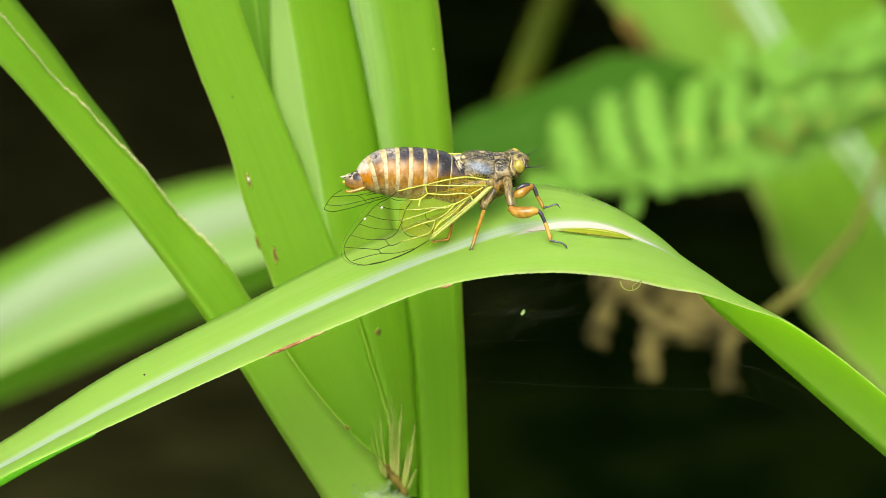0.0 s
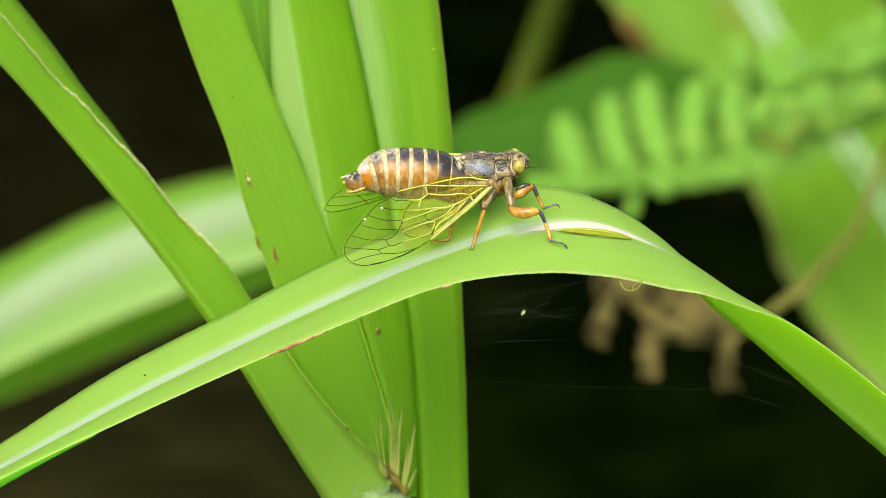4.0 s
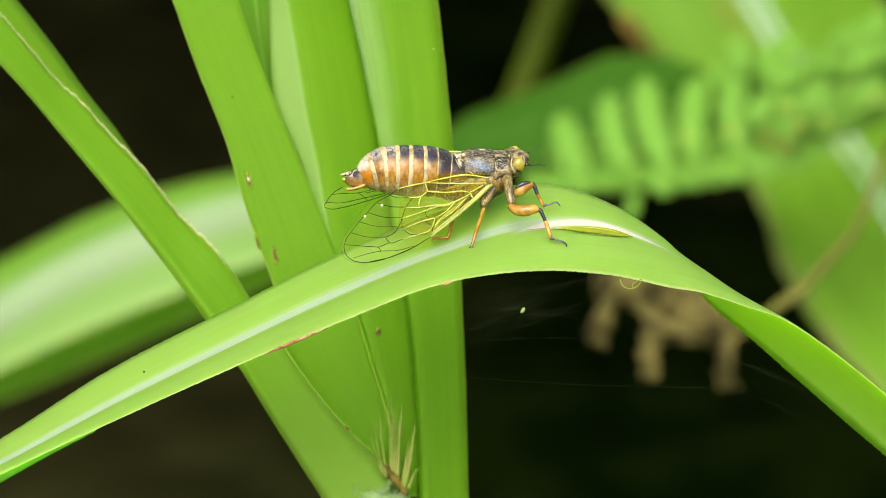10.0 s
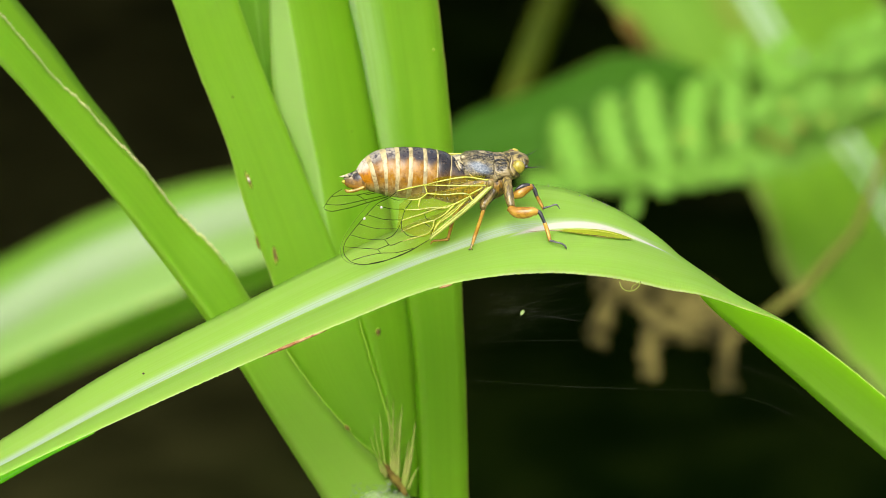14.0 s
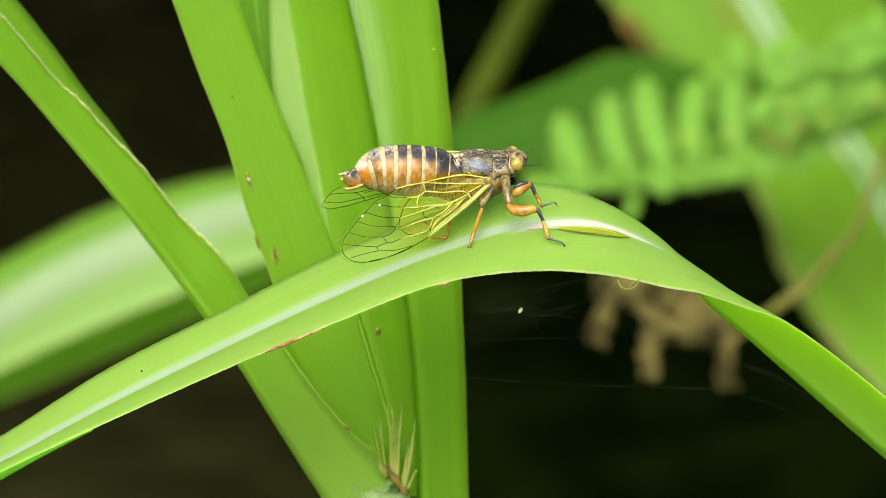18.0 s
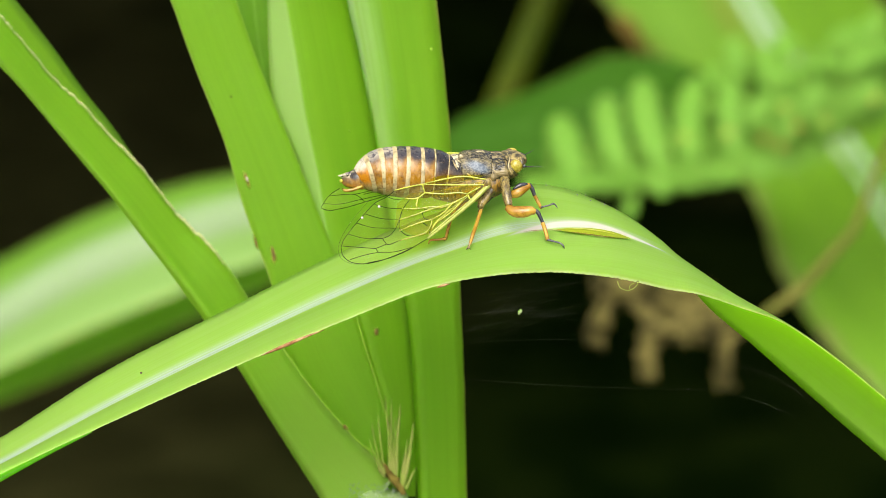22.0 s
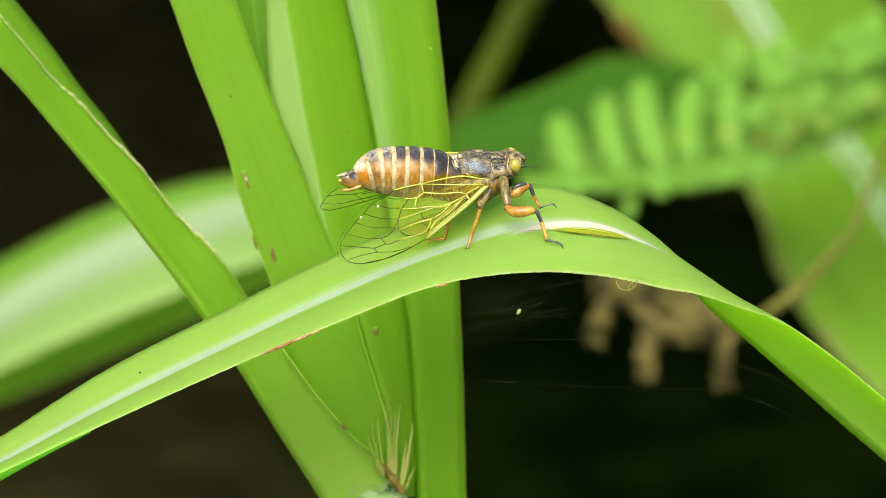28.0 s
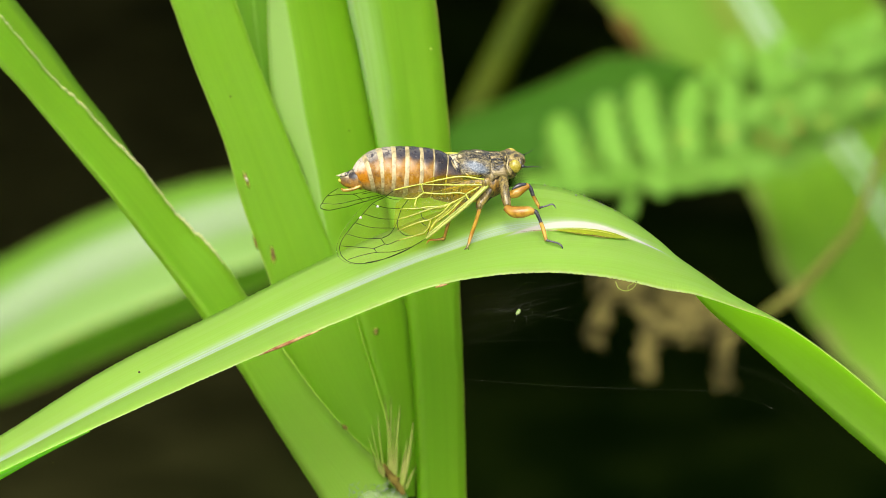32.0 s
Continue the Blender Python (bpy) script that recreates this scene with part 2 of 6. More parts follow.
M_SCAR = plain("brown_scar", (0.04, 0.025, 0.008), (0.13, 0.085, 0.022), 1100, 0.8, sheen=0.1)
M_HALO = plain("olive_halo", (0.10, 0.135, 0.010), (0.14, 0.24, 0.012), 600, 0.6, sheen=0.1)
M_STAIN = plain("brown_stain", (0.055, 0.034, 0.008), (0.15, 0.115, 0.024), 420, 0.9, sheen=0.03)
M_SCAR_RED = plain("red_brown_scar", (0.14, 0.045, 0.014), (0.36, 0.24, 0.10), 700, 0.8, sheen=0.1)
M_PITH = plain("pale_pith", (0.36, 0.34, 0.28), (0.48, 0.43, 0.37), 500, 0.5)
M_LIP = plain("torn_lip", (0.25, 0.26, 0.18), (0.345, 0.31, 0.25), 420, 0.6, sheen=0.1)
M_SEAM_TAN = plain("tan_seam", (0.30, 0.17, 0.07), (0.38, 0.27, 0.15), 700, 0.6, sheen=0.1)
M_SLIT_DARK = plain("brown_slit_edge", (0.07, 0.045, 0.008), (0.17, 0.12, 0.02), 900, 0.7, sheen=0.1)
M_SLIT_PALE = plain("olive_slit_fold", (0.27, 0.30, 0.03), (0.36, 0.37, 0.08), 500, 0.6, sheen=0.1)
M_SLIT = plain("olive_slit", (0.225, 0.265, 0.008), (0.15, 0.19, 0.006), 400, 0.7, sheen=0.08, stretch=(0.3, 1, 1))
M_DRY = plain("withered_brown", (0.013, 0.011, 0.003), (0.118, 0.100, 0.028), 260, 0.85, 0.9, 0.001, sheen=0.08)
M_TWIG = plain("twig_brown", (0.068, 0.074, 0.011), (0.10, 0.10, 0.019), 150, 0.8, sheen=0.08)
M_OLIVE = plain("olive_stem", (0.026, 0.044, 0.001), (0.038, 0.052, 0.001), 90, 0.6, sheen=0.08)
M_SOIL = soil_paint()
M_SCREEN = plain("screen_leaf", (0.03, 0.07, 0.01), (0.05, 0.11, 0.015), 5, 0.5)
M_BARK = plain("bark", (0.05, 0.035, 0.02), (0.10, 0.08, 0.05), 20, 0.9)

def wrinkle_paint():
    """The collar: slanting ochre wrinkles with black between."""
    m = Nodes("wrinkled_collar")
    turn = m.add("Mapping", {"Vector": m.coord(), "Rotation": (0.0, radians(-38), 0.0), "Scale": (0.5, 0.7, 1.3)}).outputs[0]
    n1 = m.noise(turn, 1000.0, 3.0, 0.6)
    n2 = m.noise(m.coord(), 2600.0, 3.0)
    t = m.math("ADD", m.math("MULTIPLY", n1, 0.8), m.math("MULTIPLY", n2, 0.2))
    m.set(Base_Color=m.mix(m.span(t, 0.38, 0.56), (0.006, 0.006, 0.004), (0.20, 0.155, 0.068)), Roughness=0.26)
    m.bump(t, 1.0, 0.0006)
    return m.mat


def leg_paint():
    """Amber horn of the legs: glossy, a little translucent, with brown stains and fine hairs' pits."""
    m = Nodes("amber_leg")
    c = m.coord()
    n1, n2, n3 = m.noise(c, 520.0, 3.0), m.noise(c, 1500.0, 4.0), m.noise(c, 5200.0, 2.0)
    col = m.mix(m.span(n1, 0.35, 0.65), (0.25, 0.115, 0.008), (0.44, 0.26, 0.035))
    col = m.mix(m.math("MULTIPLY", m.span(n2, 0.50, 0.68), 0.5), col, (0.085, 0.038, 0.008))
    col = m.mix(m.math("MULTIPLY", m.span(n3, 0.6, 0.7), 0.12), col, (0.05, 0.025, 0.008))
    m.set(Base_Color=col, Roughness=m.span(n2, 0.3, 0.7, 0.10, 0.22))
    nb = m.bump(m.math("ADD", n2, n3), 0.18, 0.0002)
    glow = m.add("BsdfTranslucent", {"Color": (0.62, 0.34, 0.03, 1), "Normal": nb})
    m.link(m.add("MixShader", {0: 0.22, 1: m.bsdf.outputs[0], 2: glow.outputs[0]}).outputs[0], m.out.inputs[0])
    return m.mat


def shield_paint():
    """The back plate: fine olive streaks on black, the sky's silvery blue reflection painted mid-side."""
    m = Nodes("mottled_olive_black")
    c = m.coord()
    streaks = m.noise(m.add("Mapping", {"Vector": c, "Rotation": (0.0, radians(12), 0.0), "Scale": (0.75, 0.9, 1.15)}).outputs[0], 1500.0, 5.0, 0.7)
    fine = m.noise(c, 3800.0, 3.0)
    t = m.math("ADD", m.math("MULTIPLY", streaks, 0.75), m.math("MULTIPLY", fine, 0.25))
    col = m.mix(m.span(t, 0.40, 0.62), (0.007, 0.007, 0.006), (0.155, 0.125, 0.055))
    centre = (Vector((5.13, 3.88, 610.34)) - Vector((8.88, 0.97, 602.98))) * MM
    rel = m.add("VectorMath", {0: c, 1: centre}, operation="SUBTRACT").outputs[0]
    lean = radians(24)
    long = Vector((math.cos(lean), 0, 0)) - RISE * math.sin(lean)
    short = RISE * math.cos(lean) + Vector((math.sin(lean), 0, 0))
    a = m.math("DIVIDE", m.add("VectorMath", {0: rel, 1: long}, operation="DOT_PRODUCT").outputs["Value"], 0.00195)
    z = m.math("DIVIDE", m.add("VectorMath", {0: rel, 1: short}, operation="DOT_PRODUCT").outputs["Value"], 0.00082)
    d = m.math("SQRT", m.math("ADD", m.math("MULTIPLY", a, a), m.math("MULTIPLY", z, z)))
    d = m.math("ADD", d, m.math("MULTIPLY", m.math("SUBTRACT", m.noise(c, 900.0, 3.0), 0.5), 0.5))
    # reflected sky painted as a blue patch
    sky_sheen = m.mix(m.span(t, 0.4, 0.62), (0.028, 0.046, 0.068), (0.105, 0.135, 0.165))
    m.set(Base_Color=m.mix(m.math("MULTIPLY", m.span(d, 1.05, 0.5), 0.85), col, sky_sheen), Roughness=m.span(fine, 0.3, 0.7, 0.18, 0.34))
    m.bump(t, 0.7, 0.0003)
    return m.mat


INK, RUST, TAN, DUST = (0.007, 0.008, 0.011), (0.215, 0.098, 0.002), (0.25, 0.165, 0.055), (0.13, 0.11, 0.065)
M_TERG_END = tergite_paint("ring_cream_rust", (0.42, 0.37, 0.28), (0.30, 0.26, 0.19), (0.30, 0.115, 0.003), TAN, 0.22, 0.10, 0.16, 0.25)
M_TERG_A = tergite_paint("ring_silver_amber", (0.36, 0.31, 0.22), (0.055, 0.052, 0.056), RUST, TAN, 0.21, 0.08, 0.09)
M_TERG_B = tergite_paint("ring_grey_amber", DUST, (0.022, 0.022, 0.028), RUST, TAN, 0.22, 0.07, -0.01)
M_TERG_C = tergite_paint("ring_black_deep", DUST, (0.014, 0.015, 0.022), (0.22, 0.11, 0.012), (0.12, 0.062, 0.014), 0.25, 0.07, -0.02)
M_TERG_DARK = tergite_paint("ring_ink", DUST, INK, (0.07, 0.035, 0.010), (0.11, 0.055, 0.014), 0.34, 0.10, -0.02, 0.25)
M_TAIL = tergite_paint("tail_black_ochre", (0.4, 0.34, 0.2), INK, (0.20, 0.11, 0.03), (0.34, 0.15, 0.02), 0.36, 0.08, 0.0, 0.3)
M_TAIL_PALE = tergite_paint("tail_cream_amber", (0.42, 0.37, 0.27), (0.36, 0.30, 0.20), (0.10, 0.06, 0.02), (0.42, 0.20, 0.012), 0.22, 0.08, 0.1, 0.2)
M_DARK_LINE = plain("dark_brown_line", (0.03, 0.02, 0.012), (0.14, 0.08, 0.03), 1500, 0.4)
M_BELLY = plain("mottled_belly", (0.030, 0.017, 0.004), (0.21, 0.118, 0.010), 1100, 0.35, 0.6, 0.0003, 0.4, 0.6, stretch=(2.2, 1, 1))
M_WAIST = plain("cream_black_mottle", (0.012, 0.012, 0.014), (0.38, 0.32, 0.20), 1300, 0.3, 0.8, 0.0003, 0.42, 0.54)
M_HEAD = plain("ochre_black_head", (0.02, 0.015, 0.006), (0.23, 0.175, 0.055), 1700, 0.35, 0.6, 0.0002, 0.45, 0.62)
M_CREAM = plain("cream_band", (0.15, 0.115, 0.045), (0.34, 0.275, 0.135), 1100, 0.36, 0.6, 0.0002, 0.36, 0.58)
M_TUFT = plain("golden_down", (0.10, 0.08, 0.035), (0.36, 0.30, 0.17), 2200, 0.6, 0.8, 0.0003, 0.4, 0.58)
M_BLACK = plain("glossy_black", (0.008, 0.008, 0.011), (0.03, 0.028, 0.03), 900, 0.2, 0.2, 0.0001)
M_SHIELD = shield_paint()
M_COLLAR = wrinkle_paint()
M_AMBER = plain("amber_horn", (0.165, 0.092, 0.006), (0.30, 0.205, 0.030), 900, 0.22, 0.4, 0.0002)
M_EYE = plain("yellow_eye", (0.17, 0.135, 0.013), (0.31, 0.255, 0.032), 600, 0.24, 0.2, 0.00005)
M_FACE = plain("ochre_face", (0.22, 0.155, 0.03), (0.36, 0.28, 0.09), 800, 0.35, 0.5, 0.0002)
M_COXA = plain("olive_leg", (0.03, 0.022, 0.007), (0.20, 0.145, 0.035), 1500, 0.24, 0.4, 0.0002, 0.38, 0.62, stretch=(1.4, 1, 0.22))
M_ORANGE = leg_paint()
M_VEIN = plain("yellow_vein", (0.17, 0.19, 0.008), (0.34, 0.35, 0.03), 700, 0.25, 0.1, 0.0001)
M_VEIN_DARK = plain("dark_vein", (0.010, 0.016, 0.004), (0.022, 0.032, 0.008), 500, 0.9, 0.1, 0.0001, sheen=0.02)
M_COSTA = plain("green_vein", (0.17, 0.20, 0.025), (0.27, 0.29, 0.05), 500, 0.35, 0.1, 0.0001)
M_FOLD = plain("brown_fold", (0.05, 0.035, 0.004), (0.14, 0.11, 0.012), 700, 0.4)
M_EGG = plain("pale_green_egg", (0.09, 0.13, 0.03), (0.21, 0.27, 0.10), 1500, 0.4)


def film_paint(name, tint, share, gloss=(0.75, 0.72, 0.15)):
    """Clear wing film: nearly all passes, a little shines."""
    m = Nodes(name)
    m.set(Base_Color=gloss, Roughness=0.18)
    clear = m.add("BsdfTransparent", {"Color": (*tint, 1)})
    shader = m.add("MixShader", {0: share, 1: clear.outputs[0], 2: m.bsdf.outputs[0]})
    m.link(shader.outputs[0], m.out.inputs[0])
    return m.mat


def silk_paint():
    m = Nodes("silk")
    m.set(Base_Color=(0.46, 0.46, 0.38), Roughness=0.3)
    clear = m.add("BsdfTransparent")
    shader = m.add("MixShader", {0: 0.07, 1: clear.outputs[0], 2: m.bsdf.outputs[0]})
    m.link(shader.outputs[0], m.out.inputs[0])
    return m.mat


M_RIM = film_paint("wing_rim", (0.85, 0.85, 0.75), 0.16, (0.20, 0.22, 0.10))
M_FILM, M_FILM_YELLOW, M_SILK = film_paint("wing_film", (0.97, 0.98, 0.92), 0.03), film_paint("wing_film_yellow", (0.92, 0.84, 0.10), 0.06, (0.50, 0.43, 0.01)), silk_paint()

# ---- shapes ----


def scaled_from_eye(ob, k):
    """Moves a thing back and enlarges it k times, fitted to the camera's view."""
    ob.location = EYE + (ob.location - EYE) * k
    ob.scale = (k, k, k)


class Build:
    """Gathers vertices, faces and a UV for each vertex, all in millimetres of the world."""

    def __init__(self):
        self.v, self.f, self.uv = [], [], []

    def grid(self, rows, uvs, loop=False, caps=False):
        base, n = len(self.v), len(rows[0])
        for r, q in zip(rows, uvs):
            self.v.extend(Vector(p) for p in r)
            self.uv.extend(q)
        for i in range(len(rows) - 1):
            for j in range(n if loop else n - 1):
                a, b = base + i * n + j, base + i * n + (j + 1) % n
                self.f.append((a, b, b + n, a + n))
        if caps:
            self.f.append(tuple(base + j for j in range(n))[::-1])
            self.f.append(tuple(base + (len(rows) - 1) * n + j for j in range(n)))
        return self

    def mesh(self, name, origin, mat, smooth=True):
        me = bpy.data.meshes.new(name)
        me.from_pydata([(p - origin) * MM for p in self.v], [], self.f)
        layer = me.uv_layers.new(name="UVMap")
        idx = np.empty(len(me.loops), dtype=np.int32)
        me.loops.foreach_get("vertex_index", idx)
        layer.data.foreach_set("uv", np.array(self.uv, dtype=np.float32)[idx].ravel())
        me.materials.append(mat)
        me.polygons.foreach_set("use_smooth", [smooth] * len(me.polygons))
        me.update()
        return me


def base_of(parent):
    while parent.parent:
        parent = parent.parent
    return parent.location / MM


def part(name, b, mat, parent, label="", smooth=True):
    ob = new(name, b.mesh(name, base_of(parent), mat, smooth))
    ob.parent = parent
    if label:
        ob["label"] = label
    return ob


def thing(name, place, label, category, group="", kind=""):
    ob = new(name)
    ob.empty_display_size = 0.005
    ob.location = Vector(place) * MM
    return tagged(ob, label, category, group, kind)


def glide(points, n):
    """n points along a smooth curve through the given ones (rows of equal length), and how far along each lies."""
    p = np.array(points, dtype=float)
    if len(p) == 2:
        k = np.linspace(0, 1, n)[:, None]
        return p[0] * (1 - k) + p[1] * k, np.linspace(0, np.linalg.norm(p[1][:3] - p[0][:3]), n)
    d = np.r_[0, np.cumsum(np.maximum(1e-6, np.linalg.norm(np.diff(p[:, :3], axis=0), axis=1)))]
    slope = np.diff(p, axis=0) / np.diff(d)[:, None]
    m = np.empty_like(p)
    h = np.diff(d)
    m[1:-1] = (slope[:-1] * h[1:, None] + slope[1:] * h[:-1, None]) / (h[1:] + h[:-1])[:, None]
    m[0], m[-1] = slope[0], slope[-1]
    s = np.linspace(0, d[-1], n)
    i = np.clip(np.searchsorted(d, s, side="right") - 1, 0, len(d) - 2)
    t = ((s - d[i]) / h[i])[:, None]
    hh = h[i][:, None]
    out = (2 * t**3 - 3 * t**2 + 1) * p[i] + (t**3 - 2 * t**2 + t) * hh * m[i] + (-2 * t**3 + 3 * t**2) * p[i + 1] + (t**3 - t**2) * hh * m[i + 1]
    return out, s


def tube(b, points, radii, sides=8, n=None):
    """A tube through the points; radii: one, or one a point."""
    if isinstance(radii, (int, float)):
        radii = [radii] * len(points)
    n = n or max(4, 6 * (len(points) - 1) + 1)
    c, s = glide([(*p, r) for p, r in zip(points, radii)], n)
    rows, uvs, side = [], [], None
    for i in range(n):
        t = Vector((c[min(i + 1, n - 1)] - c[max(i - 1, 0)])[:3]).normalized()
        side = t.orthogonal() if side is None else side - t * side.dot(t)
        side.normalize()
        other = t.cross(side)
        r = float(max(1e-4, c[i][3]))
        rows.append([Vector(c[i][:3]) + r * (math.cos(a) * side + math.sin(a) * other) for a in [2 * math.pi * j / sides for j in range(sides)]])
        uvs.append([(j / sides, s[i] / 10) for j in range(sides)])
    b.grid(rows, uvs, True, True)
    return b


def blade(stations, n=160, across=5, bulge=0.0, teeth=0.0, step=0.7, thick=0.22, wave=0.0, seed=0, calm=1e9):
    """A grass blade: each station has its far edge, its midrib and its near edge. It has two faces and thin sides."""
    rng = random.Random(seed)
    c, s = glide([(*f, *r, *e) for f, r, e in stations], n)
    top, uvs = [], []
    ph = rng.random() * 6
    for i in range(n):
        F, R, E = (Vector(c[i][k:k + 3]) for k in (0, 3, 6))
        tooth = teeth * ((s[i] / step) % 1.0) + teeth * 0.25 * (rng.random() - 0.5)
        w = wave * (0.7 * noise.noise((s[i] * 0.16, ph, seed)) + 0.7 * noise.noise((s[i] * 0.5, ph, seed + 3)) + 0.6 * noise.noise((s[i] * 1.3, ph, seed + 5)) + 0.25 * noise.noise((s[i] * 3.1, ph, seed + 7)))
        w *= 1.0 if s[i] < calm else 0.12
        row, q = [], []
        nrm = (E - R).cross(Vector((c[min(i + 1, n - 1)] - c[max(i - 1, 0)])[3:6]))
        nrm = nrm.normalized() if nrm.length > 1e-9 else Vector((0, 0, 1))
        for j in range(-across, across + 1):
            k = abs(j) / across
            p = R.lerp(F if j < 0 else E, k)
            p = p + nrm * (bulge * 4 * k * (1 - k) * (R - (F if j < 0 else E)).length)
            out = (F if j < 0 else E) - R
            p = p + out.normalized() * ((tooth + w * (0.1 if j < 0 else 1.0)) * k**12 * min(1.0, out.length / 3.0))
            row.append(p)
            q.append((j / across, s[i] / 10))
        top.append(row)
        uvs.append(q)
    b = Build()
    loops, luv = [], []
    for i in range(n):
        a, z = top[i], top[min(i + 1, n - 1)]
        y = top[max(i - 1, 0)]
        under = []
        for j in range(len(a)):
            l, r = a[max(j - 1, 0)], a[min(j + 1, len(a) - 1)]
            nn = (r - l).cross(z[j] - y[j])
            nn = nn.normalized() if nn.length > 1e-9 else Vector((0, 0, 1))
            if 0 < j < len(a) - 1 and (l - a[j]).dot(r - a[j]) > 0.2 * (l - a[j]).length * (r - a[j]).length:
                inward = (r - a[j]).cross(z[j] - y[j]).dot(l - a[j]) > 0
                nn = (l + r - 2 * a[j]).normalized() * (1.0 if inward else -1.0)
            k = abs(j - across) / across
            under.append(a[j] + nn * thick * (1.0 - 0.75 * k**3))
        loops.append(list(a) + under[::-1])
        luv.append(uvs[i] + uvs[i][::-1])
    b.grid(loops, luv, True, True)
    return b


def rings(b, stations, up, sides=28, n=None):
    """A body of ellipses: each station has its centre, half width and half height. u is the angle from the back, -1 to 1."""
    n = n or 5 * (len(stations) - 1) + 1
    c, s = glide([(*p, w, h) for p, w, h in stations], n)
    rows, uvs = [], []
    for i in range(n):
        t = Vector((c[min(i + 1, n - 1)] - c[max(i - 1, 0)])[:3]).normalized()
        u = (up - t * up.dot(t)).normalized()
        lat = t.cross(u)
        rows.append([Vector(c[i][:3]) + lat * float(c[i][3] * math.sin(a)) + u * float(c[i][4] * math.cos(a)) for a in [math.pi * (2 * j / sides - 1) for j in range(sides)]])
        uvs.append([(2 * j / sides - 1, i / (n - 1)) for j in range(sides)])
    b.grid(rows, uvs, True, True)
    return b


def ball(b, centre, rx, ry, rz, axes=None, n=12, sides=18, rough=0.0):
    ax = axes or (Vector((1, 0, 0)), Vector((0, 1, 0)), Vector((0, 0, 1)))
    rows, uvs = [], []
    for i in range(n + 1):
        a = math.pi * min(max(i / n, 0.004), 0.996)
        r = []
        for j in range(sides):
            d = Vector((math.sin(a) * math.cos(2 * math.pi * j / sides), math.sin(a) * math.sin(2 * math.pi * j / sides), math.cos(a)))
            k = 1 + rough * noise.noise(d * 2.3 + Vector(centre) * 0.37)
            r.append(Vector(centre) + k * (ax[0] * d.x * rx + ax[1] * d.y * ry + ax[2] * d.z * rz))
        rows.append(r)
        uvs.append([(j / sides, i / n) for j in range(sides)])
    b.grid(rows, uvs, True, True)
    return b


# ---- ground, and the unseen leaves added to shade it ----
def ground_height(x, y):
    return -0.10 * max(0.0, min(1.0, (y - 0.5) / 0.8)) + 0.03 * noise.noise((x * 2.1, y * 2.1, 0)) + 0.008 * noise.noise((x * 9, y * 9, 3)) - 0.02


def make_ground():
    b = Build()
    rows, uvs = [], []
    for i in range(64):
        r = 30 * 1.135**i
        rows.append([Vector((r * math.cos(a), r * math.sin(a), ground_height(r * math.cos(a) * MM, r * math.sin(a) * MM) / MM if r < 9000 else -100)) for a in [2 * math.pi * j / 72 for j in range(72)]])
        uvs.append([(j / 72, i / 64) for j in range(72)])
    b.grid(rows, uvs, True)
    b.f.append(tuple(range(72))[::-1])
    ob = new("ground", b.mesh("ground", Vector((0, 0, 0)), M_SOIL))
    tagged(ob, "bare soil under plants, deep shade put into its dark colour", "ground", kind="structure")


def make_shade_screen():
    """Unseen leaves and stems added above the view to keep light off the ground."""
    rng = random.Random(4)
    b = Build()
    count = 0
    while count < 6800:
        x, y = rng.uniform(-3000, 3000), rng.uniform(750, 4300)
        if y < 1000:
            continue
        lump = noise.noise((x * 0.0011, y * 0.0011, 2)) + 0.5 * noise.noise((x * 0.0034, y * 0.0034, 7))
        if (x / 2600)**2 + ((y - 2450) / 1650)**2 > 1.0 + 0.6 * lump:
            continue
        count += 1
        crown = 1000 + 330 * lump
        z = rng.uniform(600 + 60 * lump, crown) if y < 3200 + 400 * lump else rng.uniform(-100, crown)
        p = Vector((x, y, z))
        d = Vector((rng.uniform(-1, 1), rng.uniform(-1, 1), rng.uniform(-0.5, 0.3))).normalized()
        w = d.cross(Vector((rng.uniform(-0.4, 0.4), rng.uniform(-0.4, 0.4), 1))).normalized()
        l = rng.uniform(90, 190)
        b.grid([[p, p], [p + d * l * 0.5 + w * l * 0.3, p + d * l * 0.5 - w * l * 0.3], [p + d * l - Vector((0, 0, l * 0.2)), p + d * l - Vector((0, 0, l * 0.2))]], [[(0, 0)] * 2] * 3)
    shrub = thing("unseen_shade_screen", (0, 2600, 0), "unseen dark green leaves and stems added to shade the ground", "shrub", kind="stuff")
    part("foliage", b, M_SCREEN, shrub)
    st = Build()
    for k in range(14):
        x = -2400 + 370 * k
        tube(st, [(x, 3900, -150), (x + rng.uniform(-80, 80), 3700, 500), (x + rng.uniform(-200, 200), 3000, 900)], [22, 16, 8], 7)
    part("stems", st, M_BARK, shrub)


make_ground()
make_shade_screen()

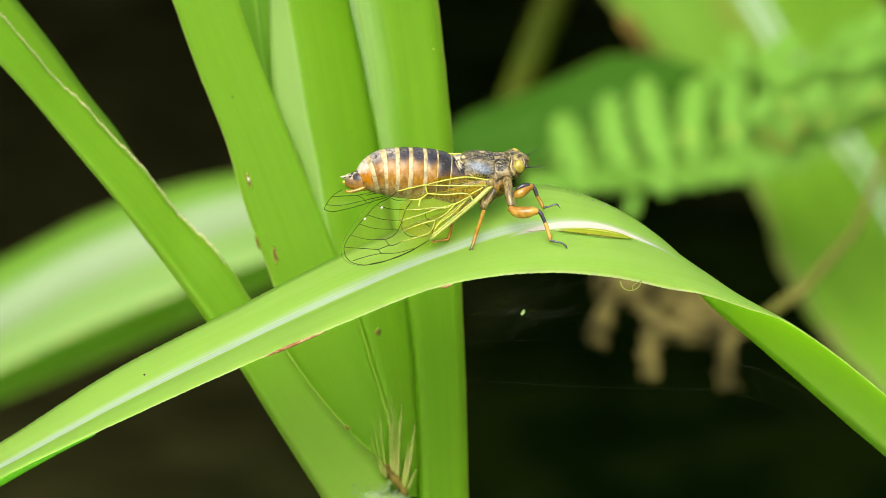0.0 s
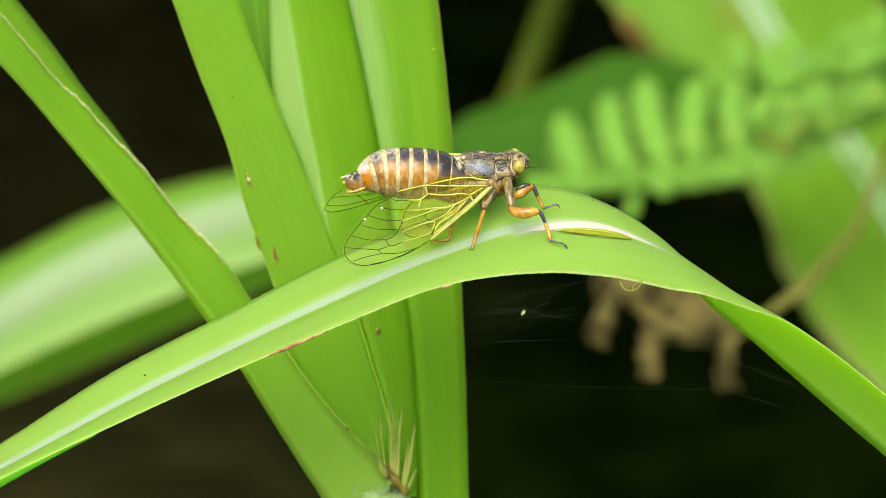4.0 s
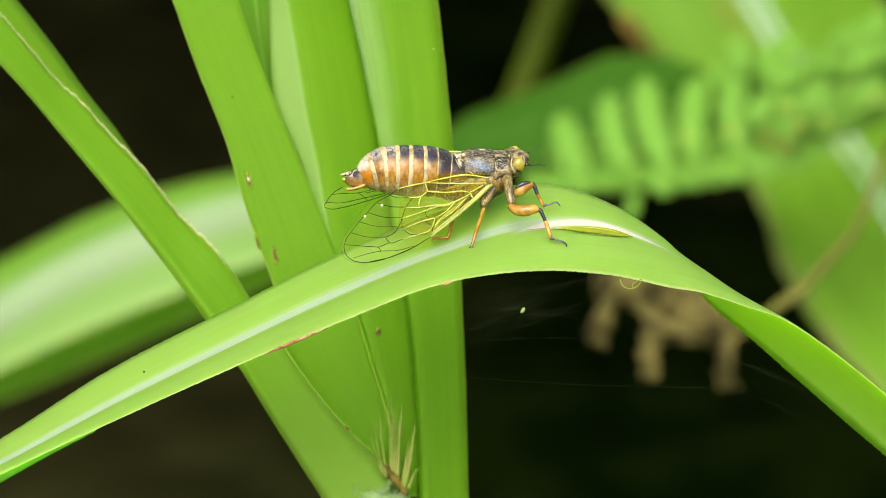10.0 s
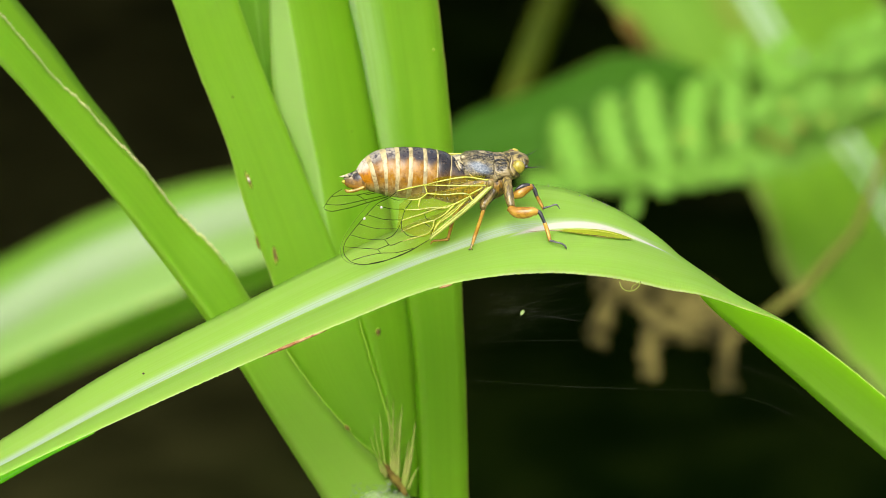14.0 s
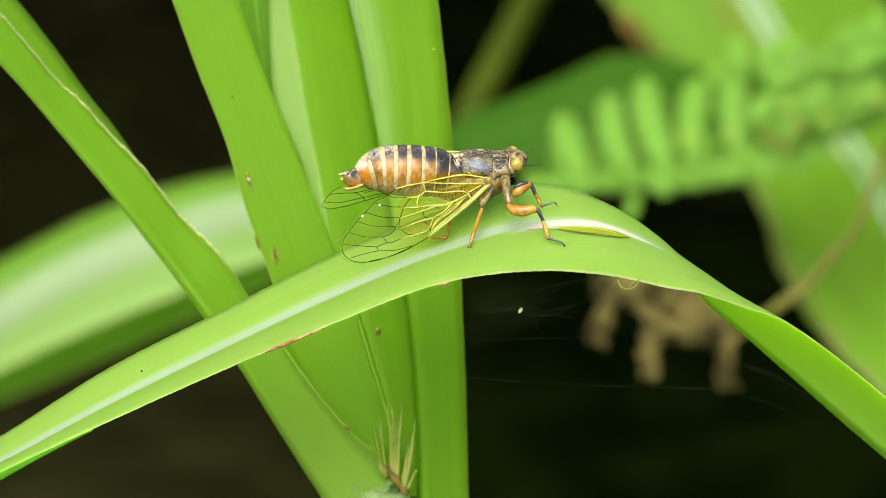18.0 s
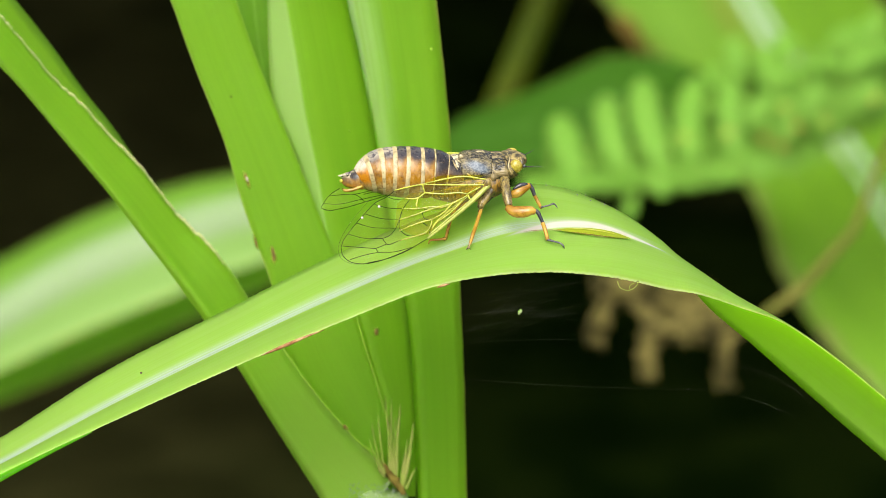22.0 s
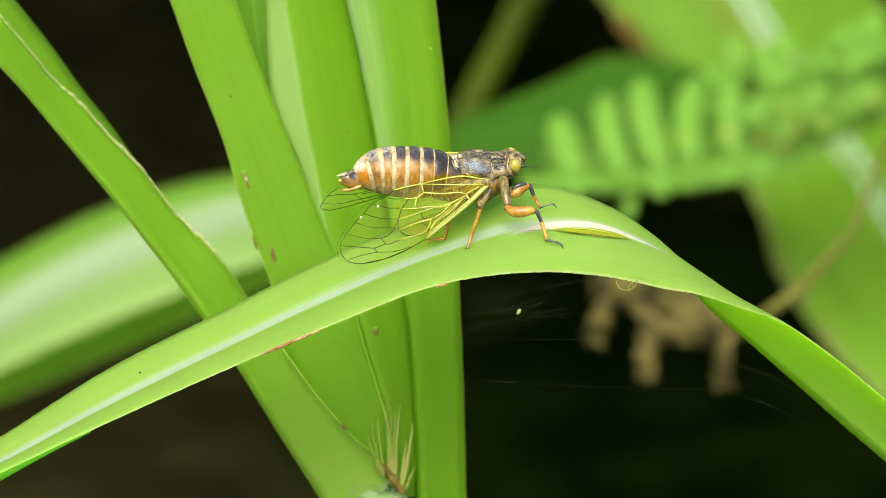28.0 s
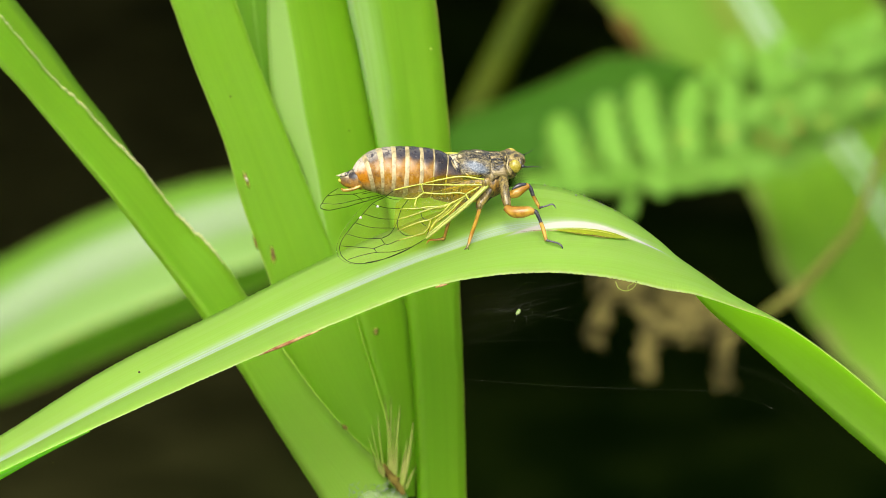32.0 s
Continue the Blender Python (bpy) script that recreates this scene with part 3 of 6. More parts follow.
# ---- the upright grass plant behind the insect ----
def make_plant():
    plant = thing("grass_plant", (-9, 20, 0), "upright green grass plant with broad overlapping blades on one stalk", "plant")
    # the folded blade that leans away to the side
    part("blade", blade([
        ((-89.01, 41.44, 656.35), (-88.67, 37.98, 652.18), (-88.84, 39.71, 654.26)),
        ((-74.34, 34.79, 642.34), (-73.34, 24.47, 633.25), (-73.91, 30.62, 639.23)),
        ((-60.06, 28.94, 627.60), (-61.14, 16.89, 621.24), (-61.68, 23.50, 627.02)),
        ((-54.18, 26.64, 620.50), (-57.24, 15.57, 617.16), (-57.75, 22.14, 622.83)),
        ((-50.21, 24.92, 615.21), (-53.34, 14.12, 612.71), (-53.81, 20.63, 618.20)),
        ((-46.19, 22.89, 610.59), (-49.44, 12.67, 608.26), (-49.88, 19.51, 614.75)),
        ((-43.13, 21.06, 606.58), (-45.54, 11.23, 603.81), (-45.95, 18.20, 610.71)),
        ((-40.71, 19.41, 603.10), (-41.64, 9.66, 598.99), (-42.01, 16.96, 606.90)),
        ((-36.88, 17.56, 599.04), (-37.74, 8.10, 594.17), (-36.82, 14.92, 600.61)),
        ((-31.34, 15.95, 594.07), (-32.91, 6.05, 587.87), (-31.28, 12.77, 595.60)),
        ((-26.59, 13.62, 586.92), (-27.94, 4.35, 581.02), (-26.49, 10.56, 588.80)),
        ((-22.00, 11.55, 580.52), (-25.06, 2.90, 576.57), (-21.93, 8.54, 582.60)),
        ((-17.57, 9.71, 574.88), (-22.48, 1.62, 572.63), (-17.61, 6.67, 576.84)),
        ((-14.19, 9.30, 570.38), (-19.05, -0.04, 567.51), (-14.30, 5.43, 573.03)),
        ((-9.85, 8.96, 566.10), (-16.47, -1.32, 563.58), (-10.37, 4.12, 568.99)),
        ((-5.74, 9.65, 561.73), (-13.19, -3.37, 557.27), (-6.20, 2.73, 566.34))], 1300, 5, 0.0, 0.08, 0.9, 0.14, 0.38, 3, 92.0), M_BLADE_FRAYED, plant, "folded green blade with a brown frayed edge")
    part("blade", blade([
        ((-41.54, 55.12, 679.05), (-43.96, 55.12, 679.05), (-45.98, 55.12, 679.05)),
        ((-32.50, 28.47, 638.10), (-36.63, 31.11, 637.49), (-41.38, 27.20, 638.40)),
        ((-28.75, 25.98, 628.18), (-32.97, 25.30, 628.35), (-37.68, 24.04, 628.67)),
        ((-25.83, 23.42, 620.29), (-29.89, 22.50, 619.73), (-34.14, 21.00, 619.32)),
        ((-23.77, 21.83, 615.41), (-27.53, 20.79, 614.48), (-32.10, 19.42, 614.45)),
        ((-21.48, 20.07, 610.00), (-25.32, 19.08, 609.22), (-30.21, 17.91, 609.82)),
        ((-17.69, 17.19, 601.14), (-21.77, 16.28, 600.60), (-27.30, 14.90, 600.54)),
        ((-15.16, 15.24, 595.13), (-19.24, 14.09, 593.85), (-23.76, 11.88, 591.26)),
        ((-11.61, 12.07, 585.37), (-15.70, 10.92, 584.10), (-22.39, 10.10, 582.55)),
        ((-10.43, 10.80, 581.46), (-13.57, 9.46, 579.59), (-19.67, 8.90, 575.60)),
        ((-8.13, 8.53, 574.47), (-10.17, 7.39, 573.22), (-15.48, 7.19, 570.34)),
        ((-6.79, 6.94, 569.59), (-8.20, 6.05, 569.09), (-11.37, 6.09, 566.96)),
        ((-5.36, 4.10, 563.09), (-6.66, 6.61, 562.09), (-7.42, 4.75, 562.83))], 400, 5, 0.02, 0.04, 0.8, 0.14, 0.03, 5), M_BLADE, plant)
    part("blade", blade([
        ((-25.47, 52.12, 663.33), (-27.91, 52.12, 663.33), (-30.34, 52.12, 663.33)),
        ((-24.84, 39.91, 635.46), (-27.32, 40.89, 635.24), (-29.76, 39.91, 635.46)),
        ((-24.04, 36.67, 625.49), (-26.83, 37.64, 625.24), (-29.52, 36.67, 625.49)),
        ((-22.42, 33.68, 616.28), (-25.54, 34.65, 616.02), (-27.75, 33.68, 616.28)),
        ((-19.68, 30.19, 605.54), (-22.95, 31.15, 605.26), (-25.33, 30.19, 605.54)),
        ((-11.59, 22.76, 585.92), (-14.84, 23.71, 585.60), (-18.03, 22.76, 585.92)),
        ((-5.51, 10.58, 561.36), (-6.32, 11.51, 560.99), (-7.11, 10.58, 561.36))], 160, 4, 0.02, 0.04, 0.8, 0.14, 0.03, 7), M_BLADE_DEEP, plant, "dark green inner blade")
    part("blade", blade([
        ((-18.10, 55.12, 679.05), (-21.34, 55.12, 679.05), (-23.76, 55.12, 679.05)),
        ((-14.19, 34.04, 636.82), (-22.85, 29.74, 637.81), (-24.56, 30.72, 637.58)),
        ((-12.28, 30.84, 626.96), (-21.67, 26.56, 628.03), (-24.32, 27.54, 627.79)),
        ((-10.69, 28.38, 619.37), (-20.32, 24.36, 621.27), (-24.16, 25.45, 621.38)),
        ((-8.93, 25.54, 610.65), (-18.82, 21.55, 612.62), (-23.29, 22.88, 613.47)),
        ((-7.34, 22.71, 601.93), (-17.24, 19.11, 605.10), (-19.73, 20.31, 605.56)),
        ((-5.90, 20.00, 593.59), (-15.18, 15.69, 594.57), (-16.00, 16.76, 594.64)),
        ((-4.54, 16.46, 585.95), (-10.99, 12.59, 585.02), (-12.23, 14.78, 584.00)),
        ((-3.97, 13.19, 579.09), (-9.41, 10.93, 579.91), (-10.78, 12.24, 579.43)),
        ((-3.49, 9.79, 571.89), (-7.12, 8.60, 572.76), (-8.23, 8.98, 572.62)),
        ((-3.64, 5.43, 561.71), (-5.06, 5.06, 561.86), (-6.01, 5.43, 561.71))], 700, 5, 0.02, 0.12, 0.8, 0.14, 0.02, 9), M_BLADE_FOLD, plant, "green blade with a folded margin, painted lighter where it faces the light")
    part("blade", blade([
        ((-7.60, 55.12, 679.05), (-10.43, 55.12, 679.05), (-13.25, 55.12, 679.05)),
        ((-1.74, 30.13, 637.72), (-13.37, 27.20, 638.40), (-14.53, 29.15, 637.95)),
        ((-0.71, 26.95, 627.94), (-12.12, 24.04, 628.67), (-13.19, 25.98, 628.18)),
        ((0.16, 24.51, 620.41), (-10.54, 21.48, 620.81), (-11.45, 23.66, 621.05)),
        ((0.95, 22.06, 612.88), (-9.36, 19.17, 613.71), (-10.03, 21.22, 613.53)),
        ((1.90, 18.15, 600.84), (-7.24, 15.65, 602.86), (-7.90, 17.68, 602.64)),
        ((2.53, 14.97, 591.06), (-5.35, 12.37, 592.76), (-6.00, 14.27, 592.13)),
        ((2.77, 13.26, 585.79), (-4.25, 10.42, 586.77), (-4.82, 12.43, 586.49)),
        ((3.09, 11.06, 579.02), (-3.46, 8.23, 580.04), (-4.03, 10.12, 579.36)),
        ((3.32, 8.61, 571.49), (-2.99, 5.56, 571.81), (-3.63, 7.43, 571.09)),
        ((3.56, 5.31, 561.33), (-2.67, 2.40, 562.08), (-3.32, 4.26, 561.33)),
        ((3.73, 3.42, 552.29), (-2.36, 0.65, 553.46), (-3.17, 2.50, 552.68)),
        ((6, 20, 300), (-3, 18, 300), (-6, 19, 300)),
        ((2, 22, -30), (-3, 20, -30), (-6, 21, -30))], 500, 5, 0.02, 0.05, 0.8, 0.14, 0.02, 11), M_BLADE_PALE, plant, "broad flat blade with a pale rib")
    part("stalk", tube(Build(), [(-9.91, 2.64, 562.83), (-10.58, -0.87, 545.56), (-9, 22, 300), (-9, 20, -40)], [4.4, 4.3, 4.6, 6.0], 16), M_STALK, plant)
    part("node", tube(Build(), [(-8.51, 1.56, 556.91), (-9.46, 2.46, 559.34), (-10.09, 3.47, 561.48), (-10.58, 4.80, 562.98)], [4.9, 4.9, 4.2, 2.0], 24, 20), M_NODE, plant, "pale hairy node of the stalk")
    part("node_ring", tube(Build(), [(-9.14, 2.70, 560.43), (-9.38, 3.02, 561.07), (-9.62, 3.33, 561.70)], [4.8, 5.05, 4.8], 24, 10), M_NODE, plant, "pale ring round the node")
    rng = random.Random(8)
    root = Vector((-6.26, 0.51, 564.35))
    bristles = [([(-3.85, 4.91, 573.05), (-4.39, 2.25, 569.71), (-5.48, 0.60, 564.64)], 0.34), ([(-4.71, 4.18, 570.81), (-5.09, 1.89, 568.59), (-5.80, 0.60, 564.64)], 0.22), ([(-5.66, 5.69, 575.44), (-6.11, 2.73, 571.20), (-6.34, 0.75, 565.09)], 0.26), ([(-6.91, 5.96, 576.26), (-6.97, 2.97, 571.94), (-6.81, 0.85, 565.39)], 0.16), ([(-7.85, 6.08, 576.63), (-7.36, 3.22, 572.69), (-7.21, 0.99, 565.83)], 0.15), ([(-8.80, 5.23, 574.02), (-8.46, 2.73, 571.20), (-7.83, 1.14, 566.28)], 0.17), ([(-9.66, 4.82, 572.75), (-9.08, 2.49, 570.45), (-8.14, 1.23, 566.58)], 0.13), ([(-7.38, 4.99, 573.27), (-7.28, 2.49, 570.45), (-7.05, 0.89, 565.54)], 0.18), ([(-3.38, 3.02, 567.22), (-4.07, 1.23, 566.58), (-4.86, 0.65, 564.79)], 0.20), ([(-10.13, 4.26, 571.03), (-9.40, 2.25, 569.71), (-8.46, 1.33, 566.88)], 0.12), ([(-6.36, 5.11, 573.65), (-6.58, 2.49, 570.45), (-6.66, 0.80, 565.24)], 0.15), ([(-4.24, 3.89, 569.91), (-4.86, 1.64, 567.84), (-5.72, 0.60, 564.64)], 0.18)
                ]
    for k, (pts, r) in enumerate(bristles):
        part("bristle", tube(Build(), pts, [0.03, r * 0.75, r * 1.25], 7, 14), M_HAIR, plant, "pale straw bristle" if k == 0 else "")
    # pale margins of the overlapping blades
    for pts, r in (([(-21.91, 8.04, 582.69), (-19.95, 7.17, 580.00), (-17.44, 6.15, 576.86), (-14.14, 4.94, 573.12), (-11.31, 3.85, 570.43), (-9.10, 3.06, 568.97)], 0.07), ([(-11.56, 9.66, 586.03), (-10.38, 8.39, 582.14), (-9.12, 7.13, 578.26), (-8.10, 6.06, 574.97), (-7.23, 4.95, 571.86)], 0.07)):
        part("margin", tube(Build(), pts, r, 6, 40), M_MARGIN, plant, "thin pale margin of the blade")
    # short down on the node
    for _ in range(90):
        p = root + Vector((rng.uniform(-6.6, -0.2), rng.uniform(-1.2, -0.4), rng.uniform(-1.4, 1.6)))
        part("node_hair", tube(Build(), [p, p + Vector((rng.uniform(-0.5, 0.5), -0.25, rng.uniform(0.2, 0.7)))], [0.06, 0.01], 4, 3), M_DOWN, plant)
    # scars on the blades
    for (p, w, h, lean) in (((-27.06, 16.19, 604.83), 0.28, 0.95, 0.35), ((-23.37, 13.02, 594.78), 0.3, 0.9, 0.15), ((-9.10, 12.48, 583.72), 0.3, 0.45, 0.0), ((-13.32, 3.76, 572.74), 0.3, 0.35, 0.4), ((-25.78, 13.20, 596.62), 0.16, 0.8, 0.3)):
        ax = (Vector((1, 0, 0)), AWAY.copy(), (RISE - Vector((lean, 0, 0))).normalized())
        part("scar", ball(Build(), p, w * 0.8, 0.05, h * 0.9, ax, 8, 12, 0.7), M_SCAR, plant, "small brown scar")
        part("scar_halo", ball(Build(), Vector(p) + AWAY * 0.02, w * 1.35, 0.03, h * 1.3, ax, 8, 14, 0.5), M_HALO, plant, "olive halo round the scar")
    lean = (RISE - Vector((0.72, 0, 0))).normalized()
    for p, w, h in (((-7.51, 1.34, 567.55), 0.35, 1.0), ((-6.65, 0.53, 566.36), 0.55, 1.3), ((-5.79, 0.05, 565.21), 0.5, 1.2)):
        part("scar", ball(Build(), p, w, 0.12, h, (Vector((1, 0, 0)), AWAY.copy(), lean), 10, 16, 1.0), M_STAIN, plant, "brown withered patch at the node")
    part("fleck", ball(Build(), (-1.34, 21.51, 622.19), 0.18, 0.05, 0.2, None, 8, 10, 0.5), M_MARGIN, plant, "pale fleck on the blade")
    part("fleck", ball(Build(), (-12.85, 22.50, 610.04), 0.1, 0.05, 0.12, None, 6, 8, 0.3), M_MARGIN, plant)
    part("speck", ball(Build(), (-29.28, 20.05, 615.75), 0.1, 0.05, 0.16, None, 6, 8, 0.3), M_SCAR, plant)
    part("fleck", ball(Build(), (-27.05, 16.04, 604.96), 0.11, 0.04, 0.36, (Vector((1, 0, 0)), AWAY.copy(), (RISE - Vector((0.35, 0, 0))).normalized()), 6, 8, 0.4), M_PITH, plant, "pale centre of the scar")
    return plant


scaled_from_eye(make_plant(), 1.05)

# ---- the arching blade on which the insect sits ----
PIVOT = Vector((8.88, 0.97, 602.98))


def make_arch():
    leaf = thing("arching_leaf", PIVOT, "long arching light green blade with a white midrib", "leaf")
    part("blade", blade([
        ((-93.06, -8.72, 556.99), (-92.51, -11.73, 557.44), (-92.14, -13.65, 558.00)),
        ((-77.76, -5.54, 563.53), (-77.14, -9.90, 563.06), (-76.53, -14.08, 563.14)),
        ((-60.72, -2.55, 572.73), (-60.12, -8.34, 571.10), (-59.52, -13.35, 571.85)),
        ((-45.32, 1.43, 581.75), (-44.78, -5.78, 578.98), (-44.25, -12.06, 579.06)),
        ((-29.86, 4.85, 589.03), (-29.45, -3.41, 586.27), (-29.04, -10.87, 585.96)),
        ((-14.34, 8.24, 596.25), (-14.11, -1.16, 593.20), (-13.88, -9.80, 592.47)),
        ((1.25, 10.22, 602.33), (0.46, 0.72, 598.96), (1.58, -8.05, 597.85)),
        ((13.32, 11.28, 605.59), (11.20, 1.73, 602.10), (13.88, -7.62, 599.21)),
        ((22.76, 12.37, 602.48), (21.25, 3.73, 601.78), (23.14, -6.87, 598.25)),
        ((29.97, 13.85, 597.32), (29.80, 6.78, 598.21), (30.00, -6.37, 596.57)),
        ((36.97, 12.92, 588.00), (34.36, 7.91, 595.22), (35.23, -5.70, 595.39)),
        ((43.92, 13.01, 581.77), (40.12, 5.68, 591.61), (41.09, -3.43, 592.69)),
        ((50.68, 12.15, 575.92), (47.12, 4.36, 587.54), (46.87, -1.20, 589.81)),
        ((57.43, 10.34, 570.33), (54.22, 3.82, 582.62), (53.92, -0.75, 584.75)),
        ((64.19, 8.57, 564.89), (61.75, 2.88, 576.50), (61.45, -1.67, 578.68)),
        ((81.80, 9.82, 546.10), (80.07, 7.24, 557.56), (79.77, 3.67, 559.53)),
        ((106.58, 20.00, 499.76), (108.31, 18.47, 507.97), (107.85, 14.72, 509.38)),
        ((128, 20, 220), (138, 20, 220), (141, 16, 220)),
        ((118, -10, -30), (126, -10, -30), (130, -14, -30))], 2600, 6, 0.05, 0.2, 0.75, 0.2, 0.04, 21), M_FRONT, leaf)
    part("curled_margin", blade([
        ((-92.33, -13.10, 556.44), (-92.23, -13.37, 557.22), (-92.12, -13.74, 558.04)), ((-76.84, -12.63, 561.13), (-76.68, -13.37, 562.10), (-76.51, -14.17, 563.18)), ((-59.76, -11.84, 570.03), (-59.64, -12.61, 570.90), (-59.51, -13.40, 571.87)), ((-52.77, -11.76, 574.16), (-52.71, -12.23, 574.67), (-52.64, -12.69, 575.17)), ((-46.59, -11.95, 577.62), (-46.57, -12.05, 577.76), (-46.54, -12.18, 577.92))], 120, 2, 0.0, 0.0, 1, 0.12), M_FRONT, leaf, "margin curled under, in shade")
    # the split along the midrib in front of the insect
    def lens(points, widths, lift, mat, name, label):
        c, s = glide([(*p, w) for p, w in zip(points, widths)], 40)
        rows, uvs = [], []
        for i in range(40):
            p = Vector(c[i][:3]) - AWAY * lift
            rows.append([p + (RISE * 0.4 + AWAY * 0.92) * float(c[i][3] * k) - AWAY * 0.03 * (1 - k * k) for k in (-1, -0.5, 0, 0.5, 1)])
            uvs.append([(k, s[i]) for k in (-1, -0.5, 0, 0.5, 1)])
        part(name, Build().grid(rows, uvs), mat, leaf, label)
    lens([(15.33, 1.37, 602.24), (16.94, 1.49, 602.24), (19.26, 1.76, 602.07), (21.59, 2.50, 601.63), (23.93, 2.97, 601.04), (25.99, 3.91, 600.25)], [0.02, 0.45, 0.85, 1.0, 0.85, 0.02], 0.75, M_SLIT, "split", "olive slit in the midrib")
    lens([(11.18, 0.92, 602.14), (12.87, 1.16, 602.22), (14.41, 1.23, 602.28), (15.63, 1.27, 602.27), (16.54, 0.90, 602.27)], [0.02, 0.10, 0.10, 0.08, 0.02], 0.8, M_SEAM_TAN, "split_edge", "tan dried edge beside the slit")
    lens([(16.54, 0.89, 602.23), (18.46, 0.88, 602.03), (21.00, 1.03, 601.62), (23.66, 2.10, 600.99), (25.92, 4.08, 600.16)], [0.02, 0.12, 0.16, 0.12, 0.02], 0.85, M_SLIT_DARK, "split_edge", "brown dried edge of the slit")
    lens([(16.17, 1.35, 602.32), (18.88, 2.06, 602.22), (21.99, 2.79, 601.66), (24.81, 3.67, 600.73)], [0.02, 0.10, 0.12, 0.02], 0.85, M_SLIT_PALE, "split_fold", "pale fold inside the slit")
    for p in ((18.89, 9.92, 604.63), (20.72, 10.63, 603.59), (22.72, 11.42, 602.77), (24.40, 12.13, 601.73), (14.65, 11.23, 605.44)):
        part("fleck", ball(Build(), p, 0.1, 0.08, 0.1, None, 6, 8), M_LIP, leaf)
    for p in ((5.90, -6.97, 598.61), (9.17, -5.24, 599.39), (20.51, -4.01, 599.31), (22.18, -4.29, 599.08), (24.03, -3.68, 599.04), (25.83, -4.34, 598.29), (-11.02, -2.06, 594.31), (-34.61, -7.77, 582.57)):
        part("fleck", ball(Build(), p, 0.09, 0.05, 0.06, None, 6, 8, 0.4), M_LIP, leaf)
    # the red-brown scar on the edge
    c = [(-23.85, -10.95, 588.32), (-21.06, -10.67, 589.50), (-18.03, -10.36, 590.75), (-15.39, -10.23, 591.82)]
    part("scar", tube(Build(), c, [0.04, 0.24, 0.18, 0.04], 8, 24), M_SCAR_RED, leaf, "red-brown scar on the edge")
    c = [(-0.45, -8.48, 597.20), (0.45, -8.39, 597.49), (1.43, -8.32, 597.71)]
    part("scar", tube(Build(), c, [0.03, 0.2, 0.03], 6, 8), M_SCAR_RED, leaf)
    for p in ((-40.61, -2.92, 582.92), (-49.58, -4.14, 577.55), (34.06, 7.01, 595.68)):
        part("speck", ball(Build(), p, 0.16, 0.12, 0.14, None, 6, 8), M_SCAR, leaf)
    part("tendril", tube(Build(), [(23.71, -7.61, 597.95), (24.16, -8.08, 597.15), (25.21, -8.17, 596.86), (26.28, -7.89, 597.40), (26.58, -7.61, 597.95)], 0.06, 5), M_HAIR, leaf, "thin curled pale fibre")
    part("tendril", tube(Build(), [(26.57, -7.96, 598.14), (25.97, -8.06, 597.86), (25.36, -8.20, 597.43), (25.44, -8.34, 596.99), (25.97, -8.27, 597.21)], 0.045, 5), M_HAIR, leaf)
    for p in ((14.65, 11.23, 605.45), (12.46, 10.68, 605.37), (20.15, 11.75, 603.82), (22.35, 11.92, 602.70)):
        part("edge_hair", tube(Build(), [p, Vector(p) + Vector((-0.06, 0, 0.28)), Vector(p) + Vector((-0.14, 0, 0.5))], [0.05, 0.03, 0.01], 5), M_LIP, leaf)
    return leaf


LEAF = make_arch()

# ---- the insect ----
LAT = Vector((-0.12, 0.0, 0.0)) + RISE * 0.46 + AWAY * 0.875    # towards its far side
LAT.normalize()
FORE = Vector((0.99, 0, 0)) + RISE * 0.08 + AWAY * 0.09
FORE = (FORE - LAT * FORE.dot(LAT)).normalized()
UP = LAT.cross(FORE)
UP = UP if UP.dot(RISE) > 0 else -UP
BODY = (FORE, LAT, UP)


